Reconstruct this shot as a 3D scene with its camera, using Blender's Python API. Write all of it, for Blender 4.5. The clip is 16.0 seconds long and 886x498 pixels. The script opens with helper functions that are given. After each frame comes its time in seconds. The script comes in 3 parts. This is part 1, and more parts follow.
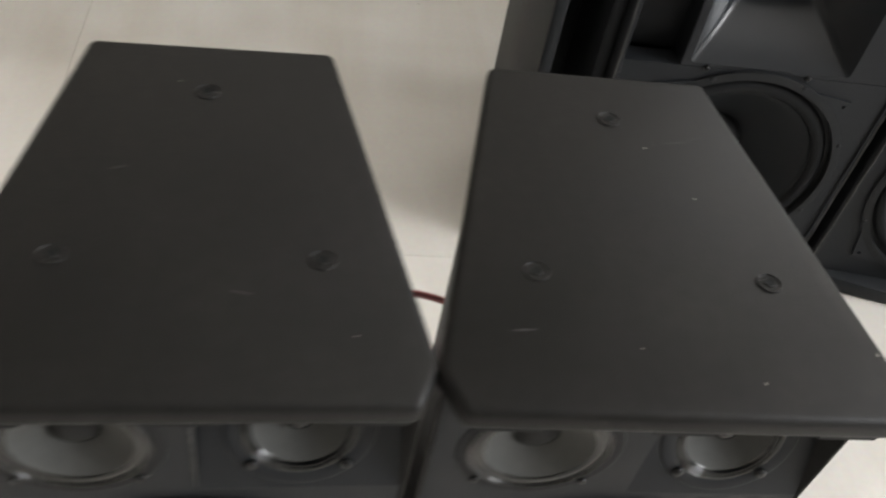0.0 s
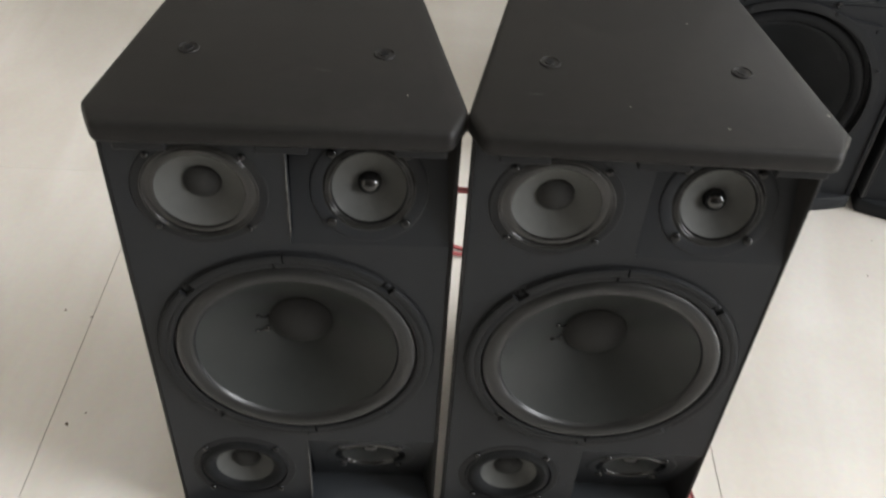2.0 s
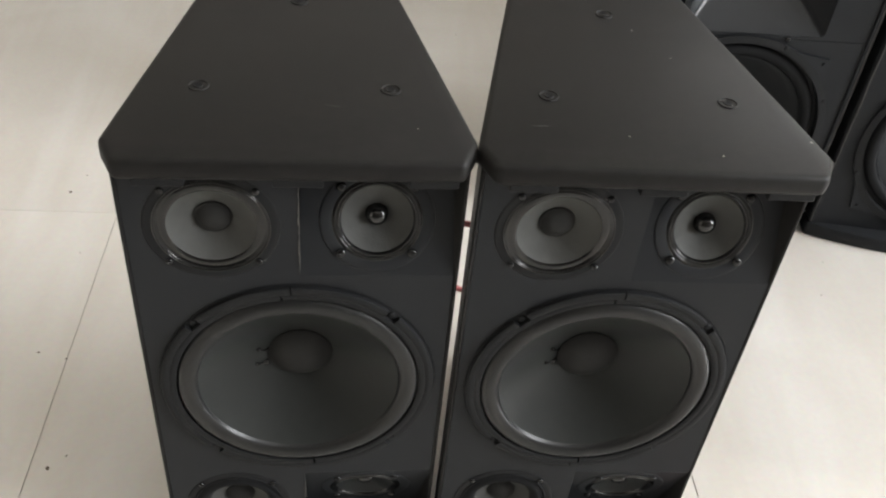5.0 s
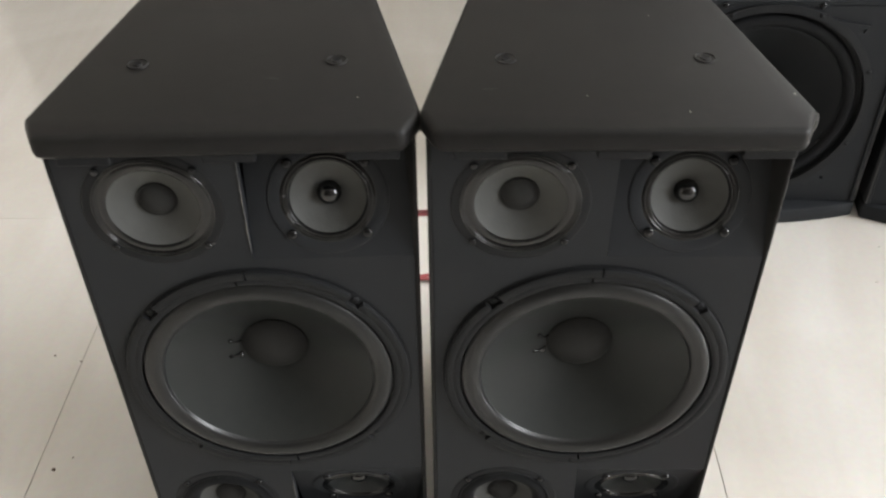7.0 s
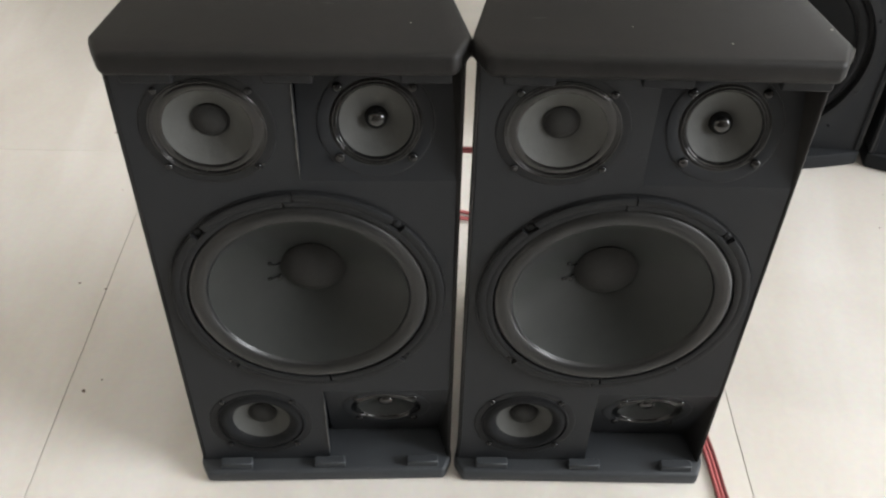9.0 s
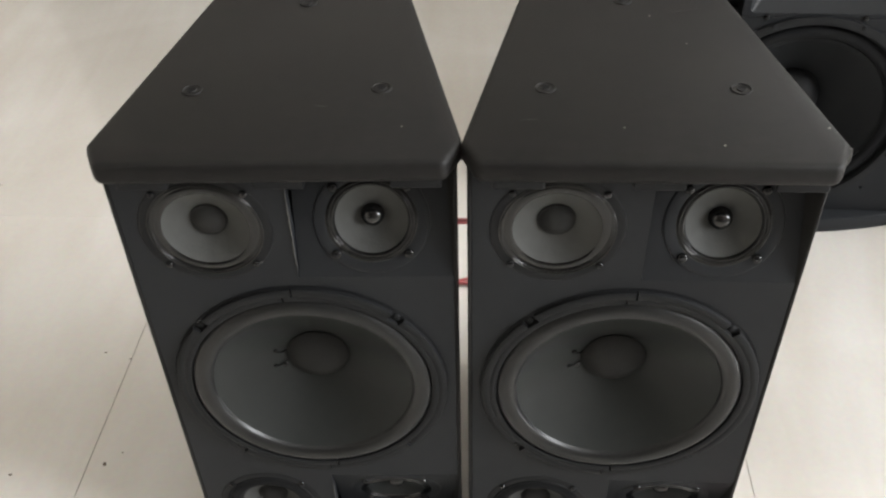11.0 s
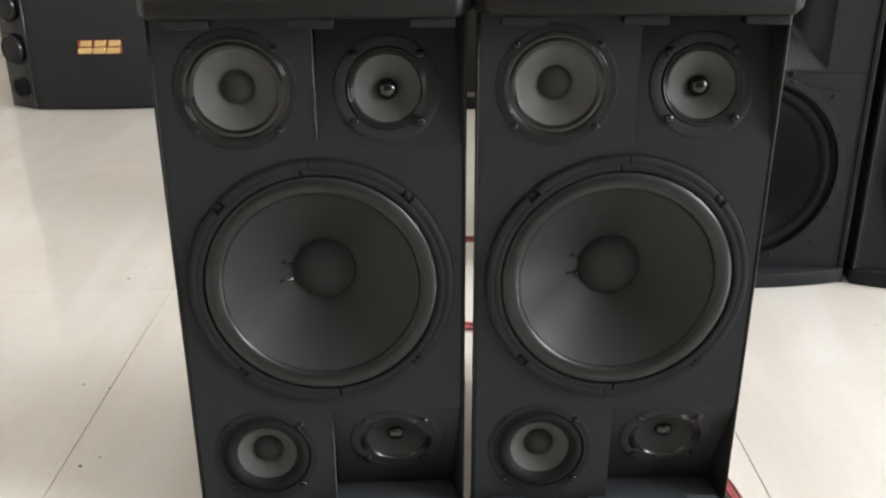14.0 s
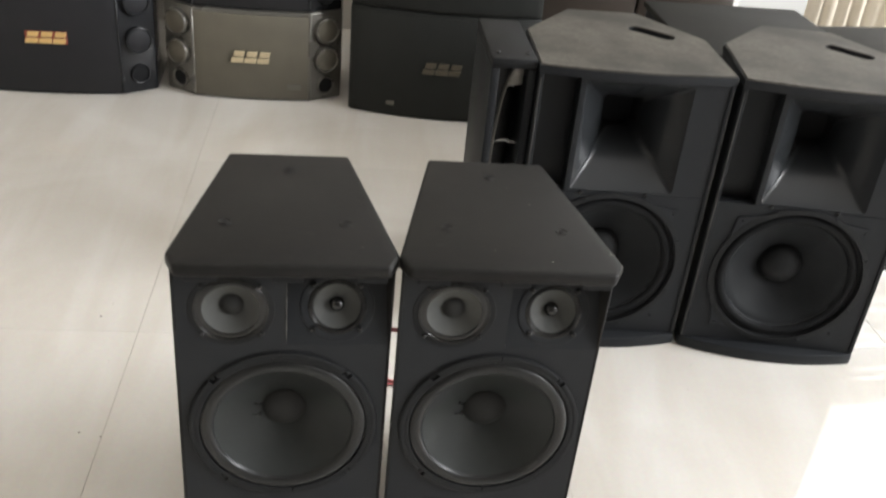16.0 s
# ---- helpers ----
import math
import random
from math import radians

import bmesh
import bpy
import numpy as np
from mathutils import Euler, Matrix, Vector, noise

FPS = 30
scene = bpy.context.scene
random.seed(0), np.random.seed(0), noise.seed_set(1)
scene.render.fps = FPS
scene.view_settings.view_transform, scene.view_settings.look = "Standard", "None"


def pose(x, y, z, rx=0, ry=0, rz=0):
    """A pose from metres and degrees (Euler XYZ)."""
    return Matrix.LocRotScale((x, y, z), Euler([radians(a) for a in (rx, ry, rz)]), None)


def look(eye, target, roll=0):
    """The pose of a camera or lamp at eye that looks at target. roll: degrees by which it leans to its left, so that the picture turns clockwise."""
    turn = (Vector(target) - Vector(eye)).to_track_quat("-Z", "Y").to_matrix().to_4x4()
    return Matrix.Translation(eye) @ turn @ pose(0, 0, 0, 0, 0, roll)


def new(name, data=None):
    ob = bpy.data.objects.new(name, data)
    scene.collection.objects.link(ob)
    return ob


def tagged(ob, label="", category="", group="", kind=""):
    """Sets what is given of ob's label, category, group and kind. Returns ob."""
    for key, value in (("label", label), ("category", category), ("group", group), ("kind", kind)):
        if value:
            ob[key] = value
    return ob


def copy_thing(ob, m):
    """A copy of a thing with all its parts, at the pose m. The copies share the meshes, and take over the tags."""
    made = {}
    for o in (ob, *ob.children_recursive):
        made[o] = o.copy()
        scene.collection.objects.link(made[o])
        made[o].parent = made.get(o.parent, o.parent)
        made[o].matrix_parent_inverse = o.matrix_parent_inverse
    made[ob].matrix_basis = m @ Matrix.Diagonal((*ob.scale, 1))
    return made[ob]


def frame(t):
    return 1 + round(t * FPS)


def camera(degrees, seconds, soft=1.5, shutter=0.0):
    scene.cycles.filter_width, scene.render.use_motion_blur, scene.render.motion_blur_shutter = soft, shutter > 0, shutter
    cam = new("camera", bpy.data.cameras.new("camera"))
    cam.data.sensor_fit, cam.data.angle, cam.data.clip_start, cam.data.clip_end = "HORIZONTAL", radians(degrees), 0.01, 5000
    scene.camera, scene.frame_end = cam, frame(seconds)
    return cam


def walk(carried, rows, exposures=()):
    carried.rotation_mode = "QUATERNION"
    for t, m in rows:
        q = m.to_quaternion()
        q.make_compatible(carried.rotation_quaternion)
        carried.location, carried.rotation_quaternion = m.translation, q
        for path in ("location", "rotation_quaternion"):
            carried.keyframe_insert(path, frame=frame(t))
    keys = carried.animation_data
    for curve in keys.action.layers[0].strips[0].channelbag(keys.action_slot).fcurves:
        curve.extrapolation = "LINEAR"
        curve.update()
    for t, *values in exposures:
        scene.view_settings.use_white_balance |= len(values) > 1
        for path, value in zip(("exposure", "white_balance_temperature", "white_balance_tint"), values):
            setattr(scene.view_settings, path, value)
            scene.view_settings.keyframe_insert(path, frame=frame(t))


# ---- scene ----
cam = camera(51.1, 16.0, soft=2.2, shutter=0.5)
PATH = [
    (0, (-0.07, -0.305, 0.961), (0.213, 1.041, -0.492), 11.8),
    (0.2, (-0.0134, -0.289, 0.9351), (0.1492, 0.7353, -0.1486), 8.4),
    (0.5, (-0.001, -0.295, 0.917), (0.084, 1.067, -0.546), 4.3),
    (0.8, (-0.0398, -0.3421, 0.9202), (0.0701, 0.6848, -0.1676), 5.17),
    (1, (-0.056, -0.396, 0.933), (0.089, 0.99, -0.502), 4.8),
    (1.2, (-0.0696, -0.4447, 0.9406), (0.0326, 0.6063, -0.1247), 4.44),
    (1.5, (-0.072, -0.482, 0.938), (0.052, 0.924, -0.479), 4.7),
    (1.8, (-0.0365, -0.5352, 0.9281), (-0.0022, 0.5552, -0.1014), 3.38),
    (2, (-0.018, -0.572, 0.933), (0.007, 0.891, -0.43), 3.5),
    (2.2, (0.0057, -0.6029, 0.9331), (-0.0134, 0.4998, -0.0837), 2.19),
    (2.5, (0.01, -0.637, 0.924), (-0.049, 0.849, -0.413), 1.1),
    (2.8, (0.0123, -0.6466, 0.9221), (-0.0727, 0.4592, -0.0879), 1.19),
    (3, (0.006, -0.646, 0.921), (-0.118, 0.82, -0.433), 1.3),
    (3.2, (0.0098, -0.648, 0.921), (-0.0722, 0.4564, -0.0907), 1.6),
    (3.5, (0.008, -0.646, 0.912), (-0.036, 0.832, -0.435), 3.7),
    (3.8, (-0.0189, -0.6187, 0.9101), (-0.0366, 0.4928, -0.097), 2.52),
    (4, (-0.046, -0.608, 0.92), (-0.04, 0.917, -0.373), 2.2),
    (4.2, (-0.0717, -0.5934, 0.9379), (-0.0245, 0.5628, -0.0165), 3.28),
    (4.5, (-0.076, -0.598, 0.943), (0.052, 0.927, -0.344), 4.8),
    (4.7, (-0.082, -0.596, 0.942), (0.095, 0.915, -0.356), 5.8),
    (6.8, (0.004, -0.572, 0.906), (0.001, 0.957, -0.383), 0.3),
    (7, (0.033, -0.577, 0.89), (-0.004, 0.96, -0.389), -1.0),
    (7.2, (0.0479, -0.5693, 0.8828), (-0.0118, 0.5581, -0.1047), -1.64),
    (7.5, (0.042, -0.572, 0.863), (-0.077, 0.925, -0.457), -0.3),
    (7.8, (0.0324, -0.574, 0.8579), (-0.0577, 0.5473, -0.1343), 0.73),
    (8, (0.018, -0.578, 0.864), (-0.077, 0.912, -0.468), 0.8),
    (8.2, (-0.002, -0.588, 0.868), (-0.062, 0.899, -0.468), 0.4),
    (10.3, (-0.018, -0.624, 0.925), (0.014, 0.832, -0.445), 1.8),
    (10.5, (-0.004, -0.607, 0.926), (-0.021, 0.859, -0.434), 0.7),
    (10.8, (0.0164, -0.5831, 0.9288), (-0.0359, 0.5339, -0.071), -1.15),
    (11, (0.032, -0.577, 0.93), (-0.085, 0.935, -0.374), -2.1),
    (11.2, (0.0358, -0.5655, 0.9474), (-0.0263, 0.5644, -0.0373), -0.91),
    (11.5, (0.065, -0.556, 0.949), (-0.022, 0.991, -0.315), -2.0),
    (11.8, (0.0466, -0.5735, 0.9128), (-0.0119, 0.6063, -0.0117), -4.37),
    (12, (0.02, -0.62, 0.868), (-0.03, 1.008, -0.294), -4.0),
    (12.2, (-0.0045, -0.6787, 0.823), (0.0163, 0.5794, 0.0063), -4.45),
    (12.5, (-0.034, -0.727, 0.767), (0.049, 1.006, -0.229), -3.7),
    (12.8, (-0.0315, -0.795, 0.6905), (0.0388, 0.5294, -0.0102), -3.78),
    (13, (-0.018, -0.822, 0.667), (0.046, 0.95, -0.259), -3.4),
    (13.2, (-0.0238, -0.831, 0.653), (0.0257, 0.5128, -0.0117), -1.42),
    (13.5, (-0.017, -0.836, 0.642), (0.052, 0.995, -0.161), -0.3),
    (13.7, (-0.0136, -0.8292, 0.6385), (0.0182, 0.5471, 0.0429), -0.07),
    (14, (-0.027, -0.814, 0.644), (-0.015, 1.032, -0.124), -0.5),
    (14.2, (-0.0256, -0.8171, 0.6496), (-0.003, 0.5729, 0.0861), -0.26),
    (14.5, (-0.008, -0.851, 0.689), (0.121, 0.983, -0.098), 0.4),
    (14.7, (-0.0001, -0.8955, 0.746), (0.1653, 0.4587, 0.1223), 0.28),
    (15, (0.001, -0.961, 0.853), (0.217, 0.798, -0.073), 1.7),
    (15.2, (0.002, -0.992, 0.933), (0.223, 0.766, 0.005), 2.9),
    (15.5, (-0.013, -1.0, 1.034), (0.208, 0.728, 0.052), 3.6),
    (15.8, (-0.049, -0.981, 1.103), (0.154, 0.724, 0.078), 5.3),
    (16, (-0.068, -0.982, 1.131), (0.151, 0.731, 0.121), 5.6),
]
EXPOSURES = [(0, -0.2), (0.25, -0.08), (0.5, 0.11), (1.0, 0.21), (1.5, 0.22), (2.0, -0.1), (2.5, 0.0), (3.0, 0.06), (3.5, 0.08), (4.0, 0.0), (7.0, -0.04), (7.5, -0.08), (8.0, -0.06), (10.5, -0.02), (11.0, -0.02), (11.5, -0.08), (12.0, 0.08), (12.5, 0.02), (13.5, 0.06), (14.0, 0.22), (14.5, 0.18), (15.0, -0.07), (15.5, 0.04), (16.0, 0.05)]
walk(cam, [(t, look(eye, target, roll)) for t, eye, target, roll in PATH], EXPOSURES)

# ---------------------------------------------------------------- light
world = bpy.data.worlds.new("world")
scene.world = world
world.use_nodes = True
wn = world.node_tree
sky = wn.nodes.new("ShaderNodeTexSky")
sky.sky_type, sky.sun_disc = "NISHITA", False
sky.sun_elevation, sky.sun_rotation = radians(42), radians(70)
wn.links.new(sky.outputs["Color"], wn.nodes["Background"].inputs["Color"])
wn.nodes["Background"].inputs["Strength"].default_value = 0.12


def area_lamp(name, eye, target, sx, sy, watts, colour):
    data = bpy.data.lights.new(name, "AREA")
    data.shape, data.size, data.size_y, data.energy, data.color = "RECTANGLE", sx, sy, watts, colour
    ob = new(name, data)
    ob.matrix_world = look(eye, target)
    return ob


# daylight of the wide shop window in the east wall and of the back window
area_lamp("daylight_shop_front", (5.90, -1.15, 2.50), (0, -0.6, 1.0), 3.3, 2.4, 675, (0.97, 0.985, 1.0))
area_lamp("daylight_back_window", (2.3, 2.50, 1.35), (2.0, 0, 0.9), 1.3, 1.9, 30, (0.98, 0.99, 1.0))


# ---------------------------------------------------------------- materials
def material(name, base, rough=0.5, metal=0.0, spots=None, scale=20.0, amount=0.5, bump=0.0, bump_scale=400.0, spec=0.5,
             rough_vary=0.0):
    """Principled surface with two scales of colour variation, grain relief and uneven gloss."""
    m = bpy.data.materials.new(name)
    m.use_nodes = True
    nt = m.node_tree
    b = nt.nodes["Principled BSDF"]
    b.inputs["Metallic"].default_value = metal
    b.inputs["Specular IOR Level"].default_value = spec
    co = nt.nodes.new("ShaderNodeTexCoord")

    def noise_node(s, detail=4.0):
        n = nt.nodes.new("ShaderNodeTexNoise")
        n.inputs["Scale"].default_value, n.inputs["Detail"].default_value = s, detail
        nt.links.new(co.outputs["Object"], n.inputs["Vector"])
        return n

    big, fine = noise_node(scale * 0.25), noise_node(scale * 4)
    ramp = nt.nodes.new("ShaderNodeMapRange")
    ramp.inputs["From Min"].default_value, ramp.inputs["From Max"].default_value = 0.35, 0.7
    nt.links.new(big.outputs["Fac"], ramp.inputs["Value"])
    mul = nt.nodes.new("ShaderNodeMath")
    mul.operation = "MULTIPLY"
    nt.links.new(ramp.outputs["Result"], mul.inputs[0])
    nt.links.new(fine.outputs["Fac"], mul.inputs[1])
    gain = nt.nodes.new("ShaderNodeMath")
    gain.operation = "MULTIPLY"
    gain.inputs[1].default_value = amount
    nt.links.new(mul.outputs[0], gain.inputs[0])
    mix = nt.nodes.new("ShaderNodeMix")
    mix.data_type = "RGBA"
    mix.inputs[6].default_value = (*base, 1)
    mix.inputs[7].default_value = (*(spots or [c * 0.6 for c in base]), 1)
    nt.links.new(gain.outputs[0], mix.inputs[0])
    nt.links.new(mix.outputs[2], b.inputs["Base Color"])
    if rough_vary:
        rr = nt.nodes.new("ShaderNodeMapRange")
        rr.inputs["From Min"].default_value, rr.inputs["From Max"].default_value = 0.3, 0.7
        rr.inputs["To Min"].default_value, rr.inputs["To Max"].default_value = rough - rough_vary, rough + rough_vary
        nt.links.new(big.outputs["Fac"], rr.inputs["Value"])
        nt.links.new(rr.outputs["Result"], b.inputs["Roughness"])
    else:
        b.inputs["Roughness"].default_value = rough
    if bump:
        bn = noise_node(bump_scale, 2.0)
        bu = nt.nodes.new("ShaderNodeBump")
        bu.inputs["Strength"].default_value, bu.inputs["Distance"].default_value = bump, 0.0006
        nt.links.new(bn.outputs["Fac"], bu.inputs["Height"])
        nt.links.new(bu.outputs["Normal"], b.inputs["Normal"])
    return m


M = dict(
    bullet=material("black_lacquer", (0.008, 0.008, 0.008), 0.09, spec=0.7, scale=30, amount=0.2),
    # black satin paint lightened and blued to imitate the haze near the floor
    base=material("haze_lifted_satin_paint", (0.0372, 0.0412, 0.0458), 0.46, spec=0.25, spots=(0.0455, 0.0487, 0.052), scale=14, amount=0.7, bump=0.25, bump_scale=900, rough_vary=0.07),
    # pale tone set by the bounce wanted on the left floor
    panel=material("bounce_wall_tone", (0.55, 0.51, 0.455), 0.6, scale=6, amount=0.5, bump=0.2, bump_scale=120),
    # dark tone chosen to soak up fill, for an added wall out of view
    fill_absorber=material("fill_absorbing_brown", (0.085, 0.072, 0.06), 0.55, scale=6, amount=0.5, bump=0.2, bump_scale=120),
    dusty=material("dusty_black_paint", (0.030, 0.030, 0.028), 0.8, spec=0.12, spots=(0.055, 0.052, 0.047), scale=10, amount=0.8, bump=0.2, bump_scale=500),
    kplastic=material("black_moulded_plastic", (0.018, 0.019, 0.021), 0.22, spec=0.3, scale=30, amount=0.4, rough_vary=0.06),
    brown=material("dark_brown_laminate", (0.035, 0.026, 0.02), 0.45, scale=12, amount=0.6, rough_vary=0.06),
    worn=material("worn_paint_and_glint", (0.10, 0.095, 0.088), 0.6, scale=120, amount=1.5, spots=(0.02, 0.02, 0.02)),
    cabinet=material("black_satin_paint", (0.0082, 0.0080, 0.0078), 0.50, spec=0.19, spots=(0.0215, 0.0200, 0.0188), scale=22, amount=1.1, bump=0.25, bump_scale=900, rough_vary=0.07),
    baffle=material("black_matt_paint", (0.0196, 0.0213, 0.0238), 0.46, spec=0.17, spots=(0.0220, 0.0234, 0.0248), scale=18, amount=0.6, bump=0.25, bump_scale=700, rough_vary=0.06),
    gasket=material("black_gasket_foam", (0.0156, 0.0163, 0.0173), 0.55, spec=0.16, scale=40, amount=0.6, bump=0.3, bump_scale=500),
    rubber=material("black_rubber", (0.0115, 0.0120, 0.0122), 0.33, spec=0.40, scale=30, amount=0.4, rough_vary=0.06),
    gloss=material("gloss_black_rubber", (0.0070, 0.0070, 0.0070), 0.12, spec=0.55, scale=30, amount=0.3, rough_vary=0.03),
    cone=material("dark_paper_cone", (0.0215, 0.0238, 0.0230), 0.42, spec=0.22, spots=(0.0298, 0.0316, 0.0305), scale=24, amount=0.8, bump=0.1, bump_scale=300, rough_vary=0.08),
    pacone=material("black_paper_cone", (0.0141, 0.0155, 0.0172), 0.5, spec=0.14, spots=(0.0188, 0.0203, 0.0219), scale=24, amount=0.8, bump=0.1, bump_scale=300, rough_vary=0.08),
    midcone=material("grey_paper_cone", (0.0833, 0.085, 0.0816), 0.55, spec=0.12, spots=(0.0629, 0.0638, 0.0612), scale=40, amount=0.8, bump=0.4, bump_scale=600),
    cap=material("black_felt_dust_cap", (0.029, 0.0290, 0.0285), 0.7, spec=0.1, spots=(0.0408, 0.0408, 0.0399), scale=60, amount=0.8, bump=0.4, bump_scale=700),
    screw=material("black_zinc_screw", (0.008, 0.008, 0.0085), 0.18, metal=0.2, scale=60),
    hole=material("dark_hollow", (0.017, 0.0175, 0.0185), 0.8, spec=0.08, scale=30),
    rubedge=material("rubbed_paint_edge", (0.050, 0.049, 0.048), 0.6, scale=150, amount=1.5, spots=(0.02, 0.02, 0.02)),
    rub=material("dull_rub_mark", (0.024, 0.023, 0.022), 0.7, scale=150, amount=1.5, spots=(0.015, 0.015, 0.015)),
    scuff=material("bare_scuffed_edge", (0.20, 0.19, 0.17), 0.6, scale=60),
    pa=material("charcoal_speaker_paint", (0.0157, 0.0172, 0.0194), 0.5, spec=0.18, spots=(0.0199, 0.0218, 0.0243), scale=16, amount=0.6, bump=0.3, bump_scale=600, rough_vary=0.06),
    patop=material("dusty_carpet_grey_top", (0.046, 0.043, 0.037), 0.75, spec=0.3, spots=(0.12, 0.110, 0.093), scale=30, amount=1.5, bump=0.4, bump_scale=500),
    pafoam=material("black_foam_roll", (0.008, 0.0085, 0.0095), 0.6, spec=0.14, scale=30, amount=0.4, bump=0.3, bump_scale=600),
    horn=material("moulded_horn_plastic", (0.0215, 0.0235, 0.0258), 0.26, spec=0.30, scale=14, amount=0.4, rough_vary=0.06),
    bronze=material("bronze_grille_cloth", (0.125, 0.113, 0.086), 0.55, spots=(0.085, 0.077, 0.061), scale=60, amount=0.6, bump=0.6, bump_scale=900),
    pewter=material("pewter_plastic", (0.15, 0.143, 0.127), 0.30, metal=0.35, scale=30, amount=0.4, rough_vary=0.06),
    kblack=material("black_grille_cloth", (0.0174, 0.0174, 0.0198), 0.6, spec=0.3, scale=60, amount=0.5, bump=0.6, bump_scale=900),
    kgreen=material("green_black_grille_cloth", (0.0155, 0.0165, 0.0152), 0.6, spec=0.26, scale=60, amount=0.5, bump=0.6, bump_scale=900),
    tagplate=material("dull_metal_plate", (0.16, 0.15, 0.13), 0.5, metal=0.3, scale=60, amount=0.3),
    gold=material("gold_badge", (0.75, 0.52, 0.22), 0.35, metal=0.4, scale=60, amount=0.3),
    cream=material("cream_badge", (0.62, 0.52, 0.34), 0.4, metal=0.2, scale=60, amount=0.3),
    redink=material("red_badge_ground", (0.25, 0.05, 0.03), 0.5, scale=60, amount=0.3),
    dullgold=material("tarnished_badge", (0.105, 0.090, 0.066), 0.5, metal=0.3, scale=60, amount=0.3),
    wire_red=material("red_cable_sheath", (0.44, 0.12, 0.12), 0.4, scale=60, amount=0.4),
    wire_dark=material("dark_cable_sheath", (0.20, 0.055, 0.055), 0.4, scale=60, amount=0.4),
    steel=material("polished_steel", (0.6, 0.6, 0.6), 0.25, metal=0.9, scale=30, amount=0.3),
    wall=material("painted_plaster", (0.63, 0.60, 0.55), 0.8, scale=6, amount=0.4, bump=0.2, bump_scale=120),
    ceiling=material("white_ceiling_paint", (0.80, 0.785, 0.76), 0.85, scale=6, amount=0.3),
    grout=material("grey_tile_joint", (0.60, 0.57, 0.515), 0.85, spots=(0.42, 0.385, 0.335), scale=6, amount=1.2),
    white=material("white_window_paint", (0.75, 0.74, 0.71), 0.5, scale=20, amount=0.3),
    dirt=material("brown_dirt", (0.12, 0.09, 0.065), 0.8, scale=60),
    curtain=material("cream_curtain", (0.68, 0.62, 0.52), 0.8, scale=12, amount=0.4),
)


def tile_material():
    """Polished off-white porcelain with faint clouds, smears, long streaks and a slight tint from tile to tile."""
    m = bpy.data.materials.new("polished_porcelain_tile")
    m.use_nodes = True
    nt = m.node_tree
    b = nt.nodes["Principled BSDF"]
    geo = nt.nodes.new("ShaderNodeNewGeometry")
    info = nt.nodes.new("ShaderNodeObjectInfo")

    def nz(s, d, dist=0.0):
        n = nt.nodes.new("ShaderNodeTexNoise")
        n.inputs["Scale"].default_value, n.inputs["Detail"].default_value, n.inputs["Distortion"].default_value = s, d, dist
        nt.links.new(geo.outputs["Position"], n.inputs["Vector"])
        return n

    cloud, grain, smear = nz(2.3, 5, 1.2), nz(120, 3), nz(5.0, 4, 0.6)
    ramp = nt.nodes.new("ShaderNodeValToRGB")
    ramp.color_ramp.elements[0].position, ramp.color_ramp.elements[0].color = 0.3, (0.70, 0.672, 0.625, 1)
    ramp.color_ramp.elements[1].position, ramp.color_ramp.elements[1].color = 0.7, (0.79, 0.77, 0.735, 1)
    nt.links.new(cloud.outputs["Fac"], ramp.inputs["Fac"])
    mix = nt.nodes.new("ShaderNodeMix")
    mix.data_type, mix.blend_type = "RGBA", "MULTIPLY"
    mix.inputs[0].default_value = 0.12
    nt.links.new(ramp.outputs["Color"], mix.inputs[6])
    nt.links.new(grain.outputs["Color"], mix.inputs[7])
    mp = nt.nodes.new("ShaderNodeMapping")
    mp.inputs["Scale"].default_value, mp.inputs["Rotation"].default_value = (7.0, 1.1, 1.0), (0, 0, radians(12))
    nt.links.new(geo.outputs["Position"], mp.inputs["Vector"])
    streak = nz(1.0, 4, 0.8)
    nt.links.new(mp.outputs["Vector"], streak.inputs["Vector"])
    wr = nt.nodes.new("ShaderNodeValToRGB")
    wr.color_ramp.elements[0].position, wr.color_ramp.elements[0].color = 0.38, (0.90, 0.875, 0.84, 1)
    wr.color_ramp.elements[1].position, wr.color_ramp.elements[1].color = 0.62, (1.0, 1.0, 1.0, 1)
    nt.links.new(streak.outputs["Fac"], wr.inputs["Fac"])
    wm = nt.nodes.new("ShaderNodeMix")
    wm.data_type, wm.blend_type = "RGBA", "MULTIPLY"
    wm.inputs[0].default_value = 0.7
    nt.links.new(mix.outputs[2], wm.inputs[6])
    nt.links.new(wr.outputs["Color"], wm.inputs[7])
    hsv = nt.nodes.new("ShaderNodeHueSaturation")
    mr = nt.nodes.new("ShaderNodeMapRange")
    mr.inputs["To Min"].default_value, mr.inputs["To Max"].default_value = 0.97, 1.03
    nt.links.new(info.outputs["Random"], mr.inputs["Value"])
    nt.links.new(mr.outputs["Result"], hsv.inputs["Value"])
    nt.links.new(wm.outputs[2], hsv.inputs["Color"])
    nt.links.new(hsv.outputs["Color"], b.inputs["Base Color"])
    rr = nt.nodes.new("ShaderNodeMapRange")
    rr.inputs["From Min"].default_value, rr.inputs["From Max"].default_value = 0.35, 0.7
    rr.inputs["To Min"].default_value, rr.inputs["To Max"].default_value = 0.025, 0.08
    nt.links.new(smear.outputs["Fac"], rr.inputs["Value"])
    nt.links.new(rr.outputs["Result"], b.inputs["Roughness"])
    return m


M["tile"] = tile_material()

TO_FRONT = Matrix.Rotation(radians(90), 4, "X")  # a driver's axis z turned to face -y


